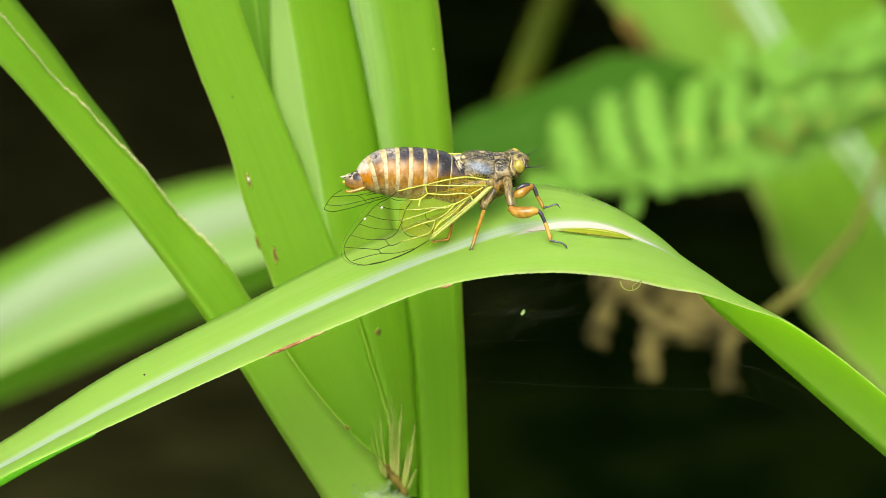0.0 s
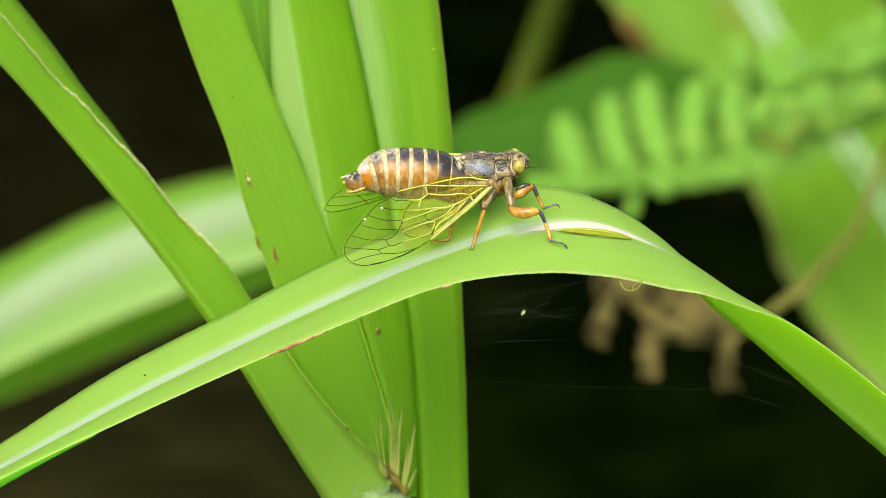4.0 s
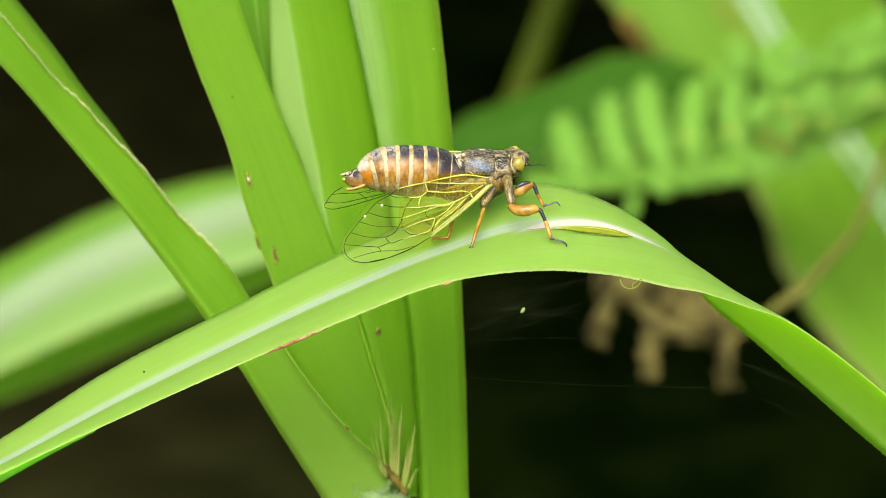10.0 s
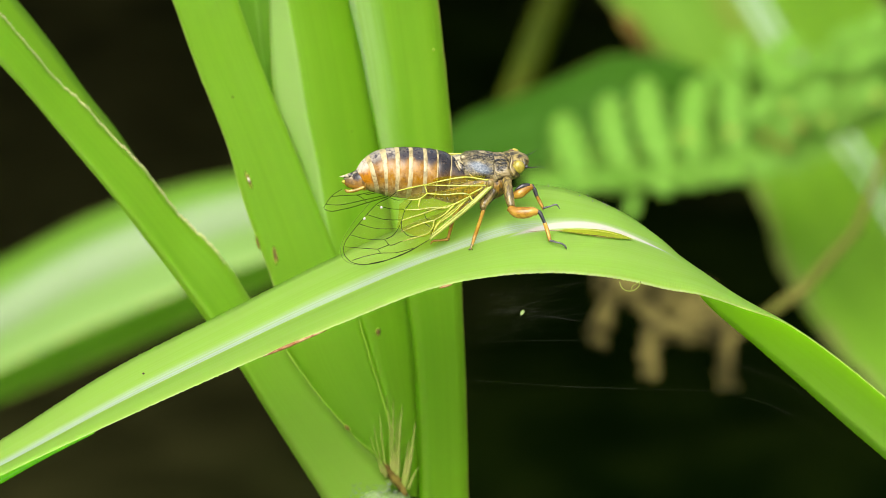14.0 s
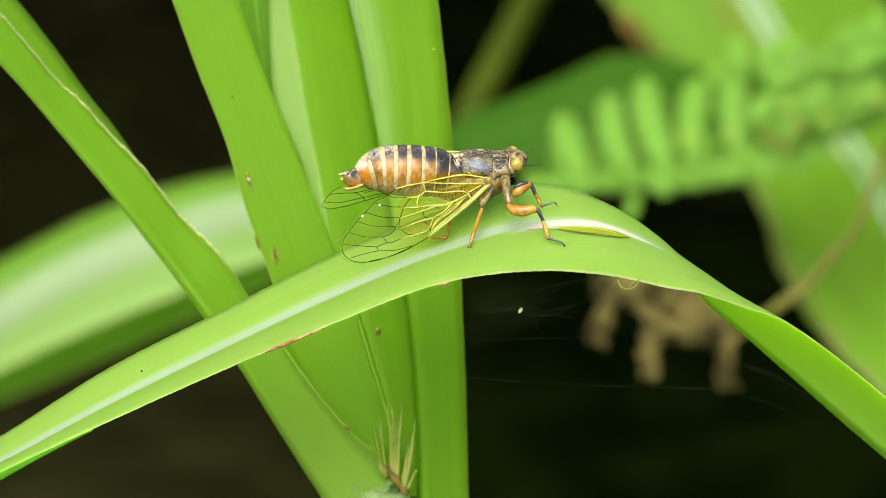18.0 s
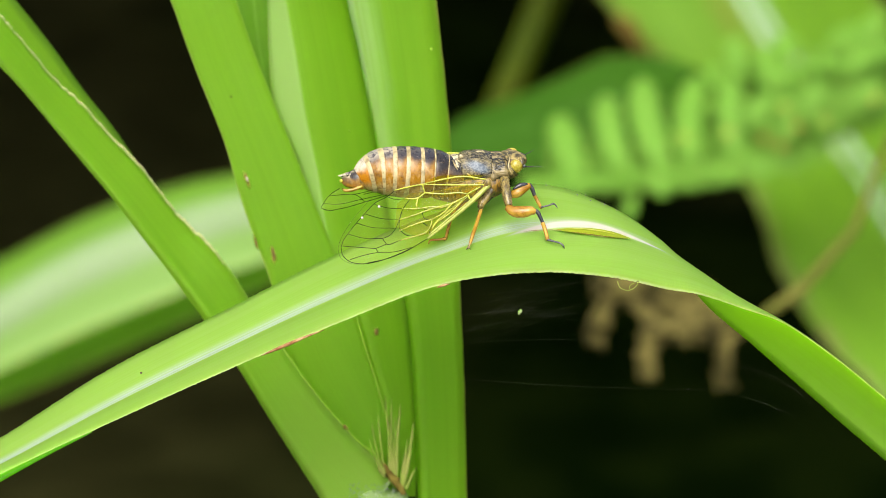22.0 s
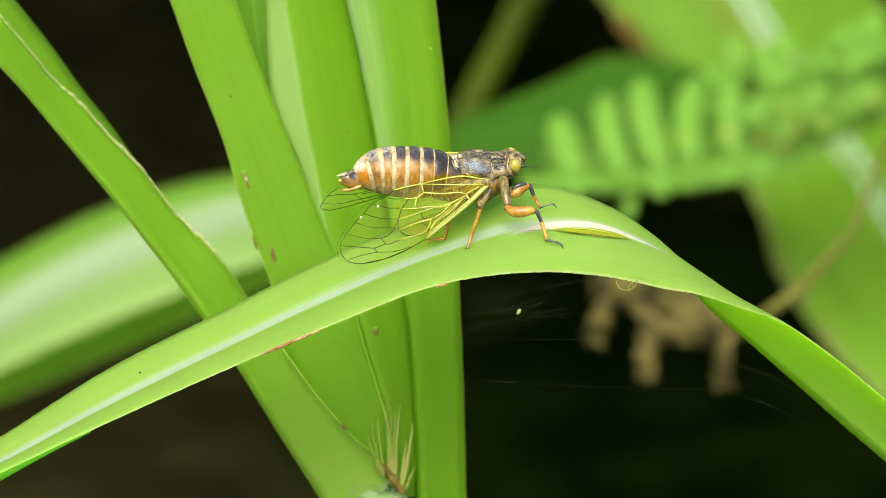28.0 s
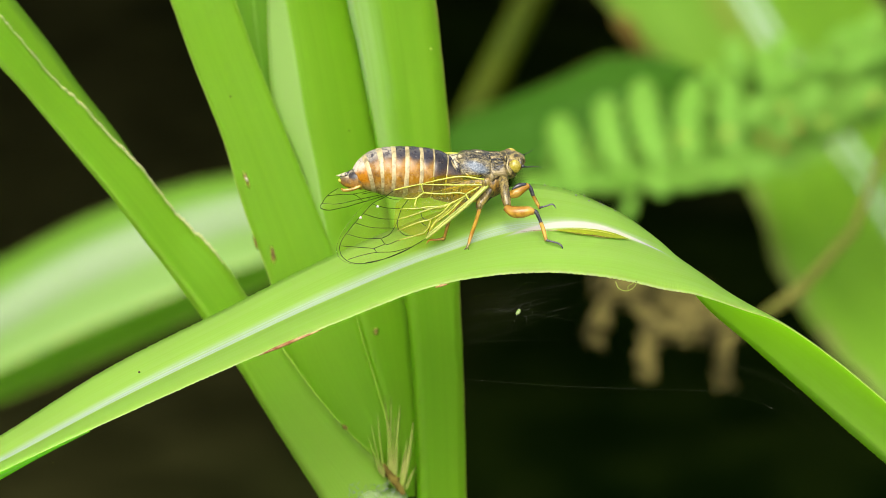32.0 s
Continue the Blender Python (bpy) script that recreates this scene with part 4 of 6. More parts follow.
def make_insect():
    bug = thing("cicada", PIVOT, "small cicada with a banded orange abdomen and clear green-veined wings", "insect")
    # abdomen: rings with cream hind margins
    axis = [((-11.28, 4.03, 608.53), 1.35, 1.35), ((-10.13, 4.25, 608.87), 2.25, 2.2), ((-8.37, 4.58, 609.25), 2.95, 2.95), ((-6.45, 4.80, 609.26), 3.28, 3.22), ((-4.53, 4.96, 609.13), 3.4, 3.35), ((-2.61, 5.13, 609.00), 3.4, 3.3), ((-0.69, 5.30, 608.87), 3.2, 3.1), ((1.08, 5.42, 608.59), 2.65, 2.6), ((3.54, 5.59, 608.46), 2.3, 2.2)]
    c, s = glide([(*p, w, h) for p, w, h in axis], 401)
    c[:, 4] *= 1.03
    c[:, :3] += np.array(RISE) * 0.12
    along = lambda x: min(range(401), key=lambda i: abs(c[i][0] - x))
    cuts = [-11.28, -9.62, -8.00, -6.40, -4.62, -2.66, -1.02, 0.80, 3.07]
    mats = [M_TERG_END, M_TERG_A, M_TERG_A, M_TERG_B, M_TERG_B, M_TERG_C, M_TERG_DARK, M_TERG_DARK]
    for k in range(8):
        i, j = along(cuts[k]), along(cuts[k + 1])
        st = []
        for q in range(9):
            r = c[round(i + (j - i) * q / 8)]
            puff = 0.985 + 0.05 * math.sin(math.pi * q / 8)**0.6
            st.append((r[:3], r[3] * puff, r[4] * puff))
        part("abdomen_ring", rings(Build(), st, UP, 36, 17), mats[k], bug)
        if k:
            half = (0.38, 0.37, 0.37, 0.37, 0.34, 0.13, 0.13)[k - 1] / s[-1] * 400
            st = []
            for q in range(7):
                r = c[int(min(400, max(0, round(i + half * (q / 3 - 1)))))]
                puff = 1.0 + 0.034 * math.sin(math.pi * q / 6)**0.6
                st.append((r[:3], r[3] * puff, r[4] * puff))
            part("abdomen_band", rings(Build(), st, UP, 36, 13), M_CREAM, bug, "cream band between the rings" if k == 1 else "")
            if k > 5:
                continue
            # thin dark ring that stands in for the band's shadow
            st = []
            for q in range(3):
                r = c[int(min(400, i + half * (1.0 + 0.18 * q)))]
                st.append((r[:3], r[3] * (1.008, 1.018, 1.008)[q], r[4] * (1.008, 1.018, 1.008)[q]))
            part("abdomen_band_shadow", rings(Build(), st, UP, 36, 5), M_DARK_LINE, bug, "dark ring painted as the band's shadow line" if k == 1 else "")
    # tail
    part("tail_segment", rings(Build(), [((-10.66, 4.03, 608.53), 1.6, 1.5), ((-11.35, 3.91, 608.49), 1.35, 1.3), ((-12.27, 3.77, 608.37), 1.05, 1.05), ((-13.04, 3.79, 608.44), 0.55, 0.65), ((-13.42, 3.84, 608.59), 0.15, 0.2)], UP, 20), M_TAIL_PALE, bug, "cream and amber tail segment")
    part("tail_collar", rings(Build(), [((-11.05, 3.99, 608.54), 1.5, 1.45), ((-11.58, 3.92, 608.50), 1.42, 1.38), ((-12.27, 3.81, 608.44), 1.12, 1.12)], UP, 22), M_TAIL, bug, "black collar of the tail")
    part("tail_spine", tube(Build(), [(-11.50, 4.08, 609.32), (-12.41, 3.46, 609.35), (-13.17, 3.41, 609.20), (-13.94, 3.39, 609.13)], [0.3, 0.34, 0.24, 0.04], 8), M_WAIST, bug, "cream pointed tail spine")
    part("tail_hook", tube(Build(), [(-10.41, 2.82, 608.02), (-11.33, 2.58, 607.61), (-12.25, 2.51, 607.39), (-13.02, 2.60, 607.37), (-13.25, 2.77, 607.55)], [0.16, 0.26, 0.25, 0.20, 0.06], 8), M_AMBER, bug, "amber tail hook")
    part("tail_tip", ball(Build(), (-13.45, 3.55, 608.38), 0.26, 0.26, 0.28, BODY, 6, 8), M_VEIN, bug, "yellow tail tip")
    # thorax
    part("waist", rings(Build(), [((0.62, 5.44, 608.99), 2.2, 2.2), ((1.38, 5.63, 609.25), 2.3, 2.0), ((2.23, 5.80, 609.44), 2.5, 2.05), ((3.08, 5.82, 609.51), 2.3, 1.9)], UP, 26), M_WAIST, bug, "cream and black plate behind the wings")
    for k, (a, z, r, mt) in enumerate((((1.00, 3.79, 610.69), (1.30, 3.15, 609.36), 0.16, M_CREAM), ((1.69, 4.24, 611.11), (2.37, 3.46, 609.99), 0.22, M_CREAM), ((2.60, 4.07, 610.92), (2.83, 3.34, 609.62), 0.15, M_BLACK), ((1.46, 4.17, 610.89), (1.76, 3.36, 609.70), 0.12, M_BLACK), ((2.15, 4.62, 611.32), (2.76, 4.05, 610.85), 0.14, M_CREAM))):
        part("waist_ridge", tube(Build(), [a, Vector(a).lerp(Vector(z), 0.5) - AWAY * 0.2, z], [r * 0.3, r * 0.65, r * 0.3], 8), mt, bug)
    part("mesonotum", rings(Build(), [((2.08, 5.86, 609.63), 1.5, 1.5), ((2.62, 5.86, 609.63), 2.3, 2.05), ((4.00, 6.01, 609.60), 2.85, 2.34), ((5.70, 6.10, 609.57), 2.95, 2.36), ((6.93, 6.16, 609.56), 2.7, 2.12)], UP, 34), M_SHIELD, bug, "glossy mottled black and olive back plate")
    for a, mid, z, r, mt in (((3.52, 3.58, 609.87), (4.90, 3.27, 609.24), (6.43, 3.39, 609.13), 0.2, M_BLACK), ((3.37, 4.34, 610.76), (4.60, 4.89, 611.16), (6.29, 4.98, 611.13), 0.14, M_BLACK), ((3.07, 4.86, 611.08), (4.30, 6.01, 611.38), (6.00, 6.23, 611.40), 0.16, M_FACE), ((3.22, 3.76, 610.29), (3.67, 3.34, 609.62), (4.59, 3.20, 608.87), 0.13, M_FACE)):
        part("back_stripe", tube(Build(), [a, mid, z], [r * 0.4, r, r * 0.5], 8), mt, bug)
    part("flank", rings(Build(), [((-1.60, 4.80, 607.20), 1.5, 1.2), ((0.92, 4.80, 606.95), 2.1, 1.7), ((4.31, 5.00, 607.25), 2.5, 2.05), ((7.00, 5.37, 607.80), 2.5, 2.0), ((8.78, 5.71, 608.18), 1.8, 1.4)], UP, 22), M_BELLY, bug, "brown mottled underside of the chest")
    part("pronotum", rings(Build(), [((6.31, 6.04, 609.53), 2.6, 2.0), ((6.85, 6.14, 609.50), 2.82, 2.18), ((7.93, 6.28, 609.62), 2.78, 2.1), ((8.78, 6.45, 609.81), 2.55, 1.88), ((9.24, 6.49, 609.95), 2.15, 1.6)], UP, 40, 40), M_COLLAR, bug, "wrinkled ochre and black collar")
    for k, (a, z) in enumerate((((6.75, 4.58, 611.17), (8.43, 3.98, 610.63)), ((6.82, 3.96, 610.56), (8.35, 3.62, 609.54)), ((7.84, 5.84, 611.51), (8.98, 4.91, 611.23)))):
        part("collar_ridge", tube(Build(), [a, Vector(a).lerp(Vector(z), 0.5) - AWAY * 0.15 + RISE * 0.12, z], [0.03, 0.07, 0.03], 8), M_HEAD, bug)
    part("collar_lobe", ball(Build(), (7.20, 3.43, 608.95), 0.45, 0.35, 0.7, BODY, 8, 12, 0.2), M_COLLAR, bug, "ochre lobe of the collar")
    part("collar_rim", rings(Build(), [((9.05, 6.49, 609.95), 2.42, 1.8), ((9.16, 6.49, 609.95), 2.5, 1.86), ((9.28, 6.52, 610.03), 2.4, 1.78)], UP, 28), M_HEAD, bug, "ochre rim behind the head")
    for p, a, b2, c2 in (((2.91, 4.79, 611.51), 0.5, 0.3, 0.42), ((5.23, 5.96, 611.88), 0.7, 0.2, 0.16)):
        part("back_tuft", ball(Build(), p, a, b2, c2, BODY, 8, 12, 0.5), M_TUFT, bug, "patch of pale golden down on the back")
    for pts in ([(7.37, 5.44, 611.56), (7.98, 4.58, 611.17), (8.74, 4.39, 610.91)], [(7.05, 4.19, 610.97), (7.66, 3.50, 610.46), (8.42, 3.29, 610.12)], [(6.89, 3.34, 610.27), (7.34, 2.76, 609.80), (8.11, 2.74, 609.41)]):
        part("collar_ridge", tube(Build(), pts, [0.02, 0.055, 0.02], 8), M_HEAD, bug)
    # head
    head = Vector((9.86, 6.78, 610.51))
    part("head", rings(Build(), [((9.09, 6.52, 610.03), 2.1, 1.6), ((9.86, 6.68, 610.22), 2.15, 1.5), ((10.55, 6.68, 610.22), 1.75, 1.4), ((11.24, 6.66, 610.15), 1.1, 1.1), ((11.63, 6.61, 610.00), 0.35, 0.45)], UP, 26), M_HEAD, bug, "ochre head with black markings")
    part("face", ball(Build(), (10.99, 5.49, 610.42), 0.42, 0.8, 0.8, BODY, 10, 14, 0.25), M_HEAD, bug, "ochre ridged face")
    part("antenna_base", ball(Build(), (11.37, 4.99, 610.17), 0.3, 0.26, 0.26, BODY, 8, 10), M_BLACK, bug)
    part("antenna_base", ball(Build(), (10.93, 6.33, 611.05), 0.24, 0.24, 0.22, BODY, 8, 10), M_BLACK, bug)
    part("cheek_ridge", tube(Build(), [(9.00, 6.35, 611.77), (9.36, 4.72, 611.29), (9.26, 3.38, 610.41), (9.73, 3.29, 609.48)], [0.03, 0.09, 0.09, 0.03], 8), M_CREAM, bug, "pale ridge behind the eye")
    for k in (-1, 1):
        part("eye", ball(Build(), head + LAT * ((1.98 if k < 0 else 2.15) * k) + FORE * 0.15, *((0.92, 0.78, 0.98) if k < 0 else (0.8, 0.6, 0.75)), BODY, 16, 24), M_EYE, bug, "round yellow-green eye" if k < 0 else "")
        part("eye_rim", ball(Build(), head + LAT * (1.75 * k) - FORE * 0.28, 0.68, 0.6, 0.86, BODY, 12, 20), M_DARK_LINE, bug)
    part("antenna", tube(Build(), [(11.37, 5.34, 609.98), (12.20, 4.77, 610.15), (13.11, 4.41, 610.34), (13.95, 4.08, 610.28)], [0.14, 0.08, 0.045, 0.02], 6), M_BLACK, bug, "thin black antenna")
    part("antenna", tube(Build(), [(10.94, 6.90, 610.88), (11.64, 7.40, 611.13), (12.34, 7.90, 611.38), (12.89, 8.31, 611.66)], [0.12, 0.07, 0.045, 0.02], 6), M_BLACK, bug)
    # legs
    part("front_coxa", tube(Build(), [(8.73, 3.10, 608.89), (8.86, 1.65, 607.98), (9.08, 0.58, 606.95), (9.30, -0.14, 606.06)], [0.70, 0.66, 0.64, 0.49], 12), M_COXA, bug, "thick olive upper leg")
    part("front_thigh", tube(Build(), [(8.99, -0.18, 605.91), (9.98, -0.73, 605.52), (11.27, -1.04, 605.54), (12.33, -1.09, 605.71), (12.86, -1.13, 605.57)], [0.45, 0.75, 0.78, 0.59, 0.37], 14), M_ORANGE, bug, "swollen orange front thigh")
    part("front_knee", tube(Build(), [(12.63, -1.06, 605.79), (13.09, -1.13, 605.57), (13.47, -1.35, 604.92), (13.85, -1.51, 604.09)], [0.30, 0.30, 0.25, 0.24], 10), M_BLACK, bug, "black knee")
    part("front_shin", tube(Build(), [(13.78, -1.46, 604.24), (14.16, -1.70, 603.19), (14.52, -2.79, 602.11)], [0.27, 0.28, 0.23], 10), M_ORANGE, bug)
    part("front_foot", tube(Build(), [(14.44, -2.77, 602.18), (15.28, -2.93, 601.99), (16.11, -3.19, 601.84), (16.63, -3.52, 601.47), (16.71, -3.62, 601.18)], [0.20, 0.13, 0.13, 0.11, 0.04], 8), M_BLACK, bug, "black hooked foot")
    part("front_thigh", tube(Build(), [(9.52, 3.75, 606.37), (10.45, 4.06, 606.68), (11.37, 4.44, 607.20), (12.22, 4.75, 607.51)], [0.41, 0.70, 0.61, 0.37], 12), M_ORANGE, bug)
    part("thigh_mark", tube(Build(), [(9.90, 3.82, 607.23), (10.90, 4.18, 607.68), (11.83, 4.51, 607.74)], [0.12, 0.34, 0.24], 10), M_BLACK, bug, "black upper side of the thigh")
    part("front_shin", tube(Build(), [(12.77, 4.56, 606.28), (13.31, 4.45, 605.27), (13.76, 3.52, 604.67)], [0.25, 0.25, 0.20], 8), M_ORANGE, bug)
    part("front_knee", tube(Build(), [(12.07, 4.78, 607.58), (12.45, 4.73, 607.11), (12.84, 4.52, 606.13)], [0.34, 0.30, 0.25], 8), M_BLACK, bug)
    part("front_foot", tube(Build(), [(13.68, 3.54, 604.75), (14.59, 3.61, 604.97), (15.52, 3.78, 605.16), (15.98, 3.52, 604.67)], [0.18, 0.12, 0.12, 0.04], 8), M_BLACK, bug)
    part("middle_coxa", tube(Build(), [(7.04, 2.29, 607.70), (6.27, 1.67, 606.77), (5.58, 1.01, 606.02), (5.42, 0.44, 605.56)], [0.5, 0.55, 0.55, 0.34], 12), M_COXA, bug)
    part("middle_knee", ball(Build(), (5.50, 0.42, 605.85), 0.46, 0.42, 0.5, BODY, 10, 12, 0.2), M_COXA, bug, "brown glossy knee")
    part("knee_ring", tube(Build(), [(5.50, 0.68, 605.32), (5.42, 0.61, 605.10), (5.35, 0.54, 604.89)], [0.28, 0.30, 0.27], 10, 6), M_BLACK, bug)
    part("middle_shin", tube(Build(), [(5.57, 0.32, 605.51), (4.97, 0.21, 603.55), (4.36, 0.12, 601.65), (4.04, -0.88, 600.85)], [0.27, 0.26, 0.25, 0.18], 10), M_ORANGE, bug)
    part("middle_foot", tube(Build(), [(4.04, -0.86, 600.92), (3.81, -1.22, 600.48), (3.51, -1.29, 600.26)], [0.17, 0.13, 0.04], 8), M_COXA, bug)
    part("middle_claw", tube(Build(), [(3.89, -1.17, 600.62), (4.12, -1.38, 600.29)], [0.12, 0.04], 6), M_COXA, bug)
    part("middle_thigh", tube(Build(), [(8.14, 4.01, 607.17), (7.14, 3.73, 606.30), (6.14, 3.23, 605.41)], [0.25, 0.21, 0.20], 8), M_BLACK, bug, "dark thin thigh")
    part("hind_thigh", tube(Build(), [(4.15, 3.68, 606.15), (2.92, 3.61, 604.97), (1.69, 3.52, 603.71)], [0.41, 0.37, 0.29], 8), M_ORANGE, bug)
    part("hind_shin", tube(Build(), [(1.69, 3.54, 603.78), (1.23, 3.26, 602.26), (0.77, 2.88, 600.44)], [0.25, 0.23, 0.20], 8), M_ORANGE, bug)
    part("hind_foot", tube(Build(), [(0.77, 2.02, 600.72), (-0.31, 1.78, 600.64), (-1.38, 1.54, 600.55), (-1.61, 1.23, 600.25)], [0.21, 0.16, 0.13, 0.05], 8), M_ORANGE, bug)
    part("hind_foot_joint", ball(Build(), (0.62, 2.78, 600.47), 0.34, 0.28, 0.28, BODY, 6, 8), M_COXA, bug)
    # wings
    wing = part("forewing", blade_film([(6.56, 0.90, 609.24), (1.98, 1.38, 609.74), (-2.60, 1.55, 608.65), (-6.42, 1.60, 607.19), (-9.48, 1.46, 605.48), (-11.63, 0.83, 602.87), (-13.47, 0.21, 600.66), (-13.17, -0.31, 598.73)],
                                       [(6.71, 0.71, 608.66), (4.27, 0.01, 606.49), (1.22, -0.39, 603.98), (-1.83, -0.74, 601.61), (-5.27, -0.97, 599.59), (-7.95, -1.00, 598.55), (-11.02, -0.85, 598.02), (-13.09, -0.33, 598.66)]), M_FILM, bug, "clear forewing with yellow-green veins")
    def vein(points, r, mat):
        part("vein", tube(Build(), points, r, 6, 6 * len(points)), mat, wing)
    for pts, r in ((([(6.56, 0.74, 608.74), (4.27, -0.02, 606.58), (1.22, -0.44, 603.99), (-1.68, -0.79, 601.62)]), [0.32, 0.28, 0.24, 0.19]),
                   (([(5.95, 0.62, 608.37), (4.12, 0.05, 606.79), (1.37, -0.27, 604.50), (-1.53, -0.65, 602.06)]), [0.2, 0.16, 0.14, 0.14])):
        vein(pts, r, M_COSTA)
    for pts in ([(6.25, 0.97, 609.46), (2.75, 1.28, 609.77), (0.46, 1.35, 609.35), (-2.44, 1.43, 608.61)],
                [(6.10, 0.76, 608.81), (1.98, 0.93, 608.68), (-2.44, 1.43, 608.61)],
                [(6.25, 0.95, 609.39), (6.25, 0.74, 608.74), (5.64, 0.52, 608.24)],
                [(-2.44, 1.43, 608.61), (-4.28, 1.50, 608.18), (-6.19, 1.65, 607.66)],
                [(-2.44, 1.43, 608.61), (-2.06, 1.03, 607.53)],
                [(-2.06, 1.03, 607.53), (0.46, 0.74, 607.46), (2.90, 0.60, 607.66), (3.66, 0.50, 607.53)],
                [(3.66, 0.50, 607.53), (4.88, 0.62, 608.22), (5.41, 0.67, 608.52)],
                [(3.66, 0.50, 607.53), (3.96, 0.22, 606.98), (4.27, 0.10, 606.78)],
                [(-2.06, 1.03, 607.53), (-2.98, 0.91, 606.85), (-4.74, 1.10, 606.63)],
                [(-2.98, 0.91, 606.85), (-3.13, 0.53, 605.69), (-2.60, 0.44, 605.40)],
                [(3.66, 0.43, 607.32), (1.68, 0.27, 606.33), (0.08, 0.27, 605.85)],
                [(0.08, 0.27, 605.85), (-1.68, 0.30, 605.28), (-3.36, 0.30, 604.64), (-5.50, 0.37, 603.90)],
                [(0.08, 0.27, 605.85), (-1.45, 0.39, 605.73), (-2.75, 0.46, 605.47), (-5.12, 0.75, 605.30)],
                [(1.68, 0.27, 606.33), (0.46, -0.04, 605.07), (-1.07, -0.13, 604.13)],
                [(-1.07, -0.13, 604.13), (-2.98, -0.10, 603.57), (-5.58, -0.10, 602.44)],
                [(-1.07, -0.13, 604.13), (-1.37, -0.43, 603.03), (-1.91, -0.55, 602.35)],
                [(-1.91, -0.55, 602.35), (-3.36, -0.50, 601.85), (-5.50, -0.45, 601.19)],
                [(3.05, 0.29, 606.72), (1.22, -0.08, 604.92), (-0.31, -0.32, 603.87)]):
        vein(pts, [0.125] * (len(pts) - 1) + [0.07], M_VEIN)
    for pts in ([(-1.68, -0.79, 601.62), (-3.74, -0.93, 600.38), (-6.42, -1.02, 599.13), (-9.10, -0.99, 598.23), (-11.02, -0.85, 598.02), (-12.40, -0.54, 598.33), (-13.24, -0.17, 599.17), (-13.40, 0.12, 600.04)],
                [(-2.21, -0.83, 601.31), (-4.51, -0.97, 599.91), (-7.19, -1.02, 598.80), (-9.87, -0.92, 598.13)],
                [(-13.40, 0.12, 600.04), (-13.09, 0.40, 600.92), (-12.40, 0.61, 601.89), (-11.25, 0.97, 603.31), (-10.17, 1.25, 604.50), (-8.87, 1.49, 605.87), (-7.18, 1.48, 606.83), (-6.19, 1.62, 607.59)],
                [(-10.17, 1.23, 604.43), (-7.95, 0.75, 603.94), (-5.58, 0.44, 603.95)],
                [(-8.87, 1.44, 605.72), (-7.19, 1.11, 605.35), (-5.19, 0.80, 605.36)],
                [(-11.32, 0.95, 603.23), (-9.48, 0.59, 602.78), (-6.04, 0.07, 602.79)],
                [(-12.40, 0.57, 601.75), (-10.25, 0.21, 601.30), (-7.80, -0.07, 601.39)],
                [(-13.24, 0.17, 600.19), (-11.02, -0.07, 600.10), (-8.72, -0.40, 600.05)],
                [(-12.17, -0.50, 598.47), (-11.02, -0.47, 598.87), (-8.34, -0.57, 599.54), (-6.27, -0.74, 599.68), (-3.90, -0.93, 600.38)],
                [(-7.18, 1.48, 606.83), (-6.42, 1.29, 606.57), (-4.74, 1.10, 606.63)],
                [(-4.12, 1.08, 606.56), (-5.04, 0.77, 605.29), (-5.50, 0.44, 603.95), (-5.96, 0.09, 602.86), (-6.73, -0.03, 601.86), (-7.65, -0.07, 601.39)],
                [(-7.80, -0.07, 601.39), (-7.19, -0.36, 600.68), (-5.50, -0.45, 601.19)],
                [(-8.72, -0.40, 600.05), (-8.34, -0.57, 599.54)], [(-8.72, -0.40, 600.05), (-7.19, -0.36, 600.68)],
                [(-5.50, 0.40, 603.81), (-5.50, 0.09, 602.86), (-4.58, -0.31, 601.95), (-3.28, -0.53, 601.94), (-1.98, -0.55, 602.35)],
                [(-2.44, 0.37, 605.02), (-2.14, 0.11, 604.22), (-1.22, -0.10, 604.05)], [(-2.44, -0.06, 603.71), (-1.68, -0.32, 603.23)],
                [(-1.22, -0.13, 603.97), (-1.30, -0.41, 603.10), (-1.45, -0.65, 602.22)]):
        vein(pts, 0.048, M_VEIN_DARK)
    part("wing_root", ball(Build(), (6.40, 0.90, 608.93), 0.6, 0.5, 0.7, BODY, 8, 10, 0.3), M_COXA, wing, "brown wing root")
    hind = part("hindwing", blade_film([(5.66, 2.15, 608.87), (2.37, 2.20, 608.05), (-0.69, 2.25, 607.56), (-3.52, 2.25, 607.24), (-5.81, 1.49, 605.87)], [(5.04, 1.67, 607.73), (2.37, 0.77, 605.61), (0.08, 0.16, 603.72), (-2.44, -0.46, 601.83), (-6.11, 0.11, 602.94)]), M_FILM_YELLOW, bug, "yellow tinted hindwing")
    for pts in ([(3.51, 1.01, 606.98), (1.22, 0.61, 605.10), (-0.69, 0.25, 603.37), (-1.53, -0.22, 601.92)], [(3.21, 1.15, 606.77), (0.46, 0.96, 605.55), (-2.14, 0.96, 605.23)]):
        part("vein", tube(Build(), pts, 0.2, 6), M_VEIN, hind)
    for pts in ([(4.90, 2.36, 608.56), (1.22, 2.34, 607.53), (-2.45, 2.32, 607.14)], [(4.66, 1.93, 607.89), (2.14, 1.30, 605.93), (0.08, 0.42, 603.56)], [(4.13, 1.53, 606.98), (2.37, 0.96, 605.23), (0.99, 0.09, 602.86)], [(4.29, 2.67, 608.87), (0.84, 2.67, 608.23), (-1.99, 2.63, 607.76)]):
        part("fold", tube(Build(), pts, [0.03, 0.10, 0.04], 6), M_FOLD, hind, "brown fold of the hindwing")
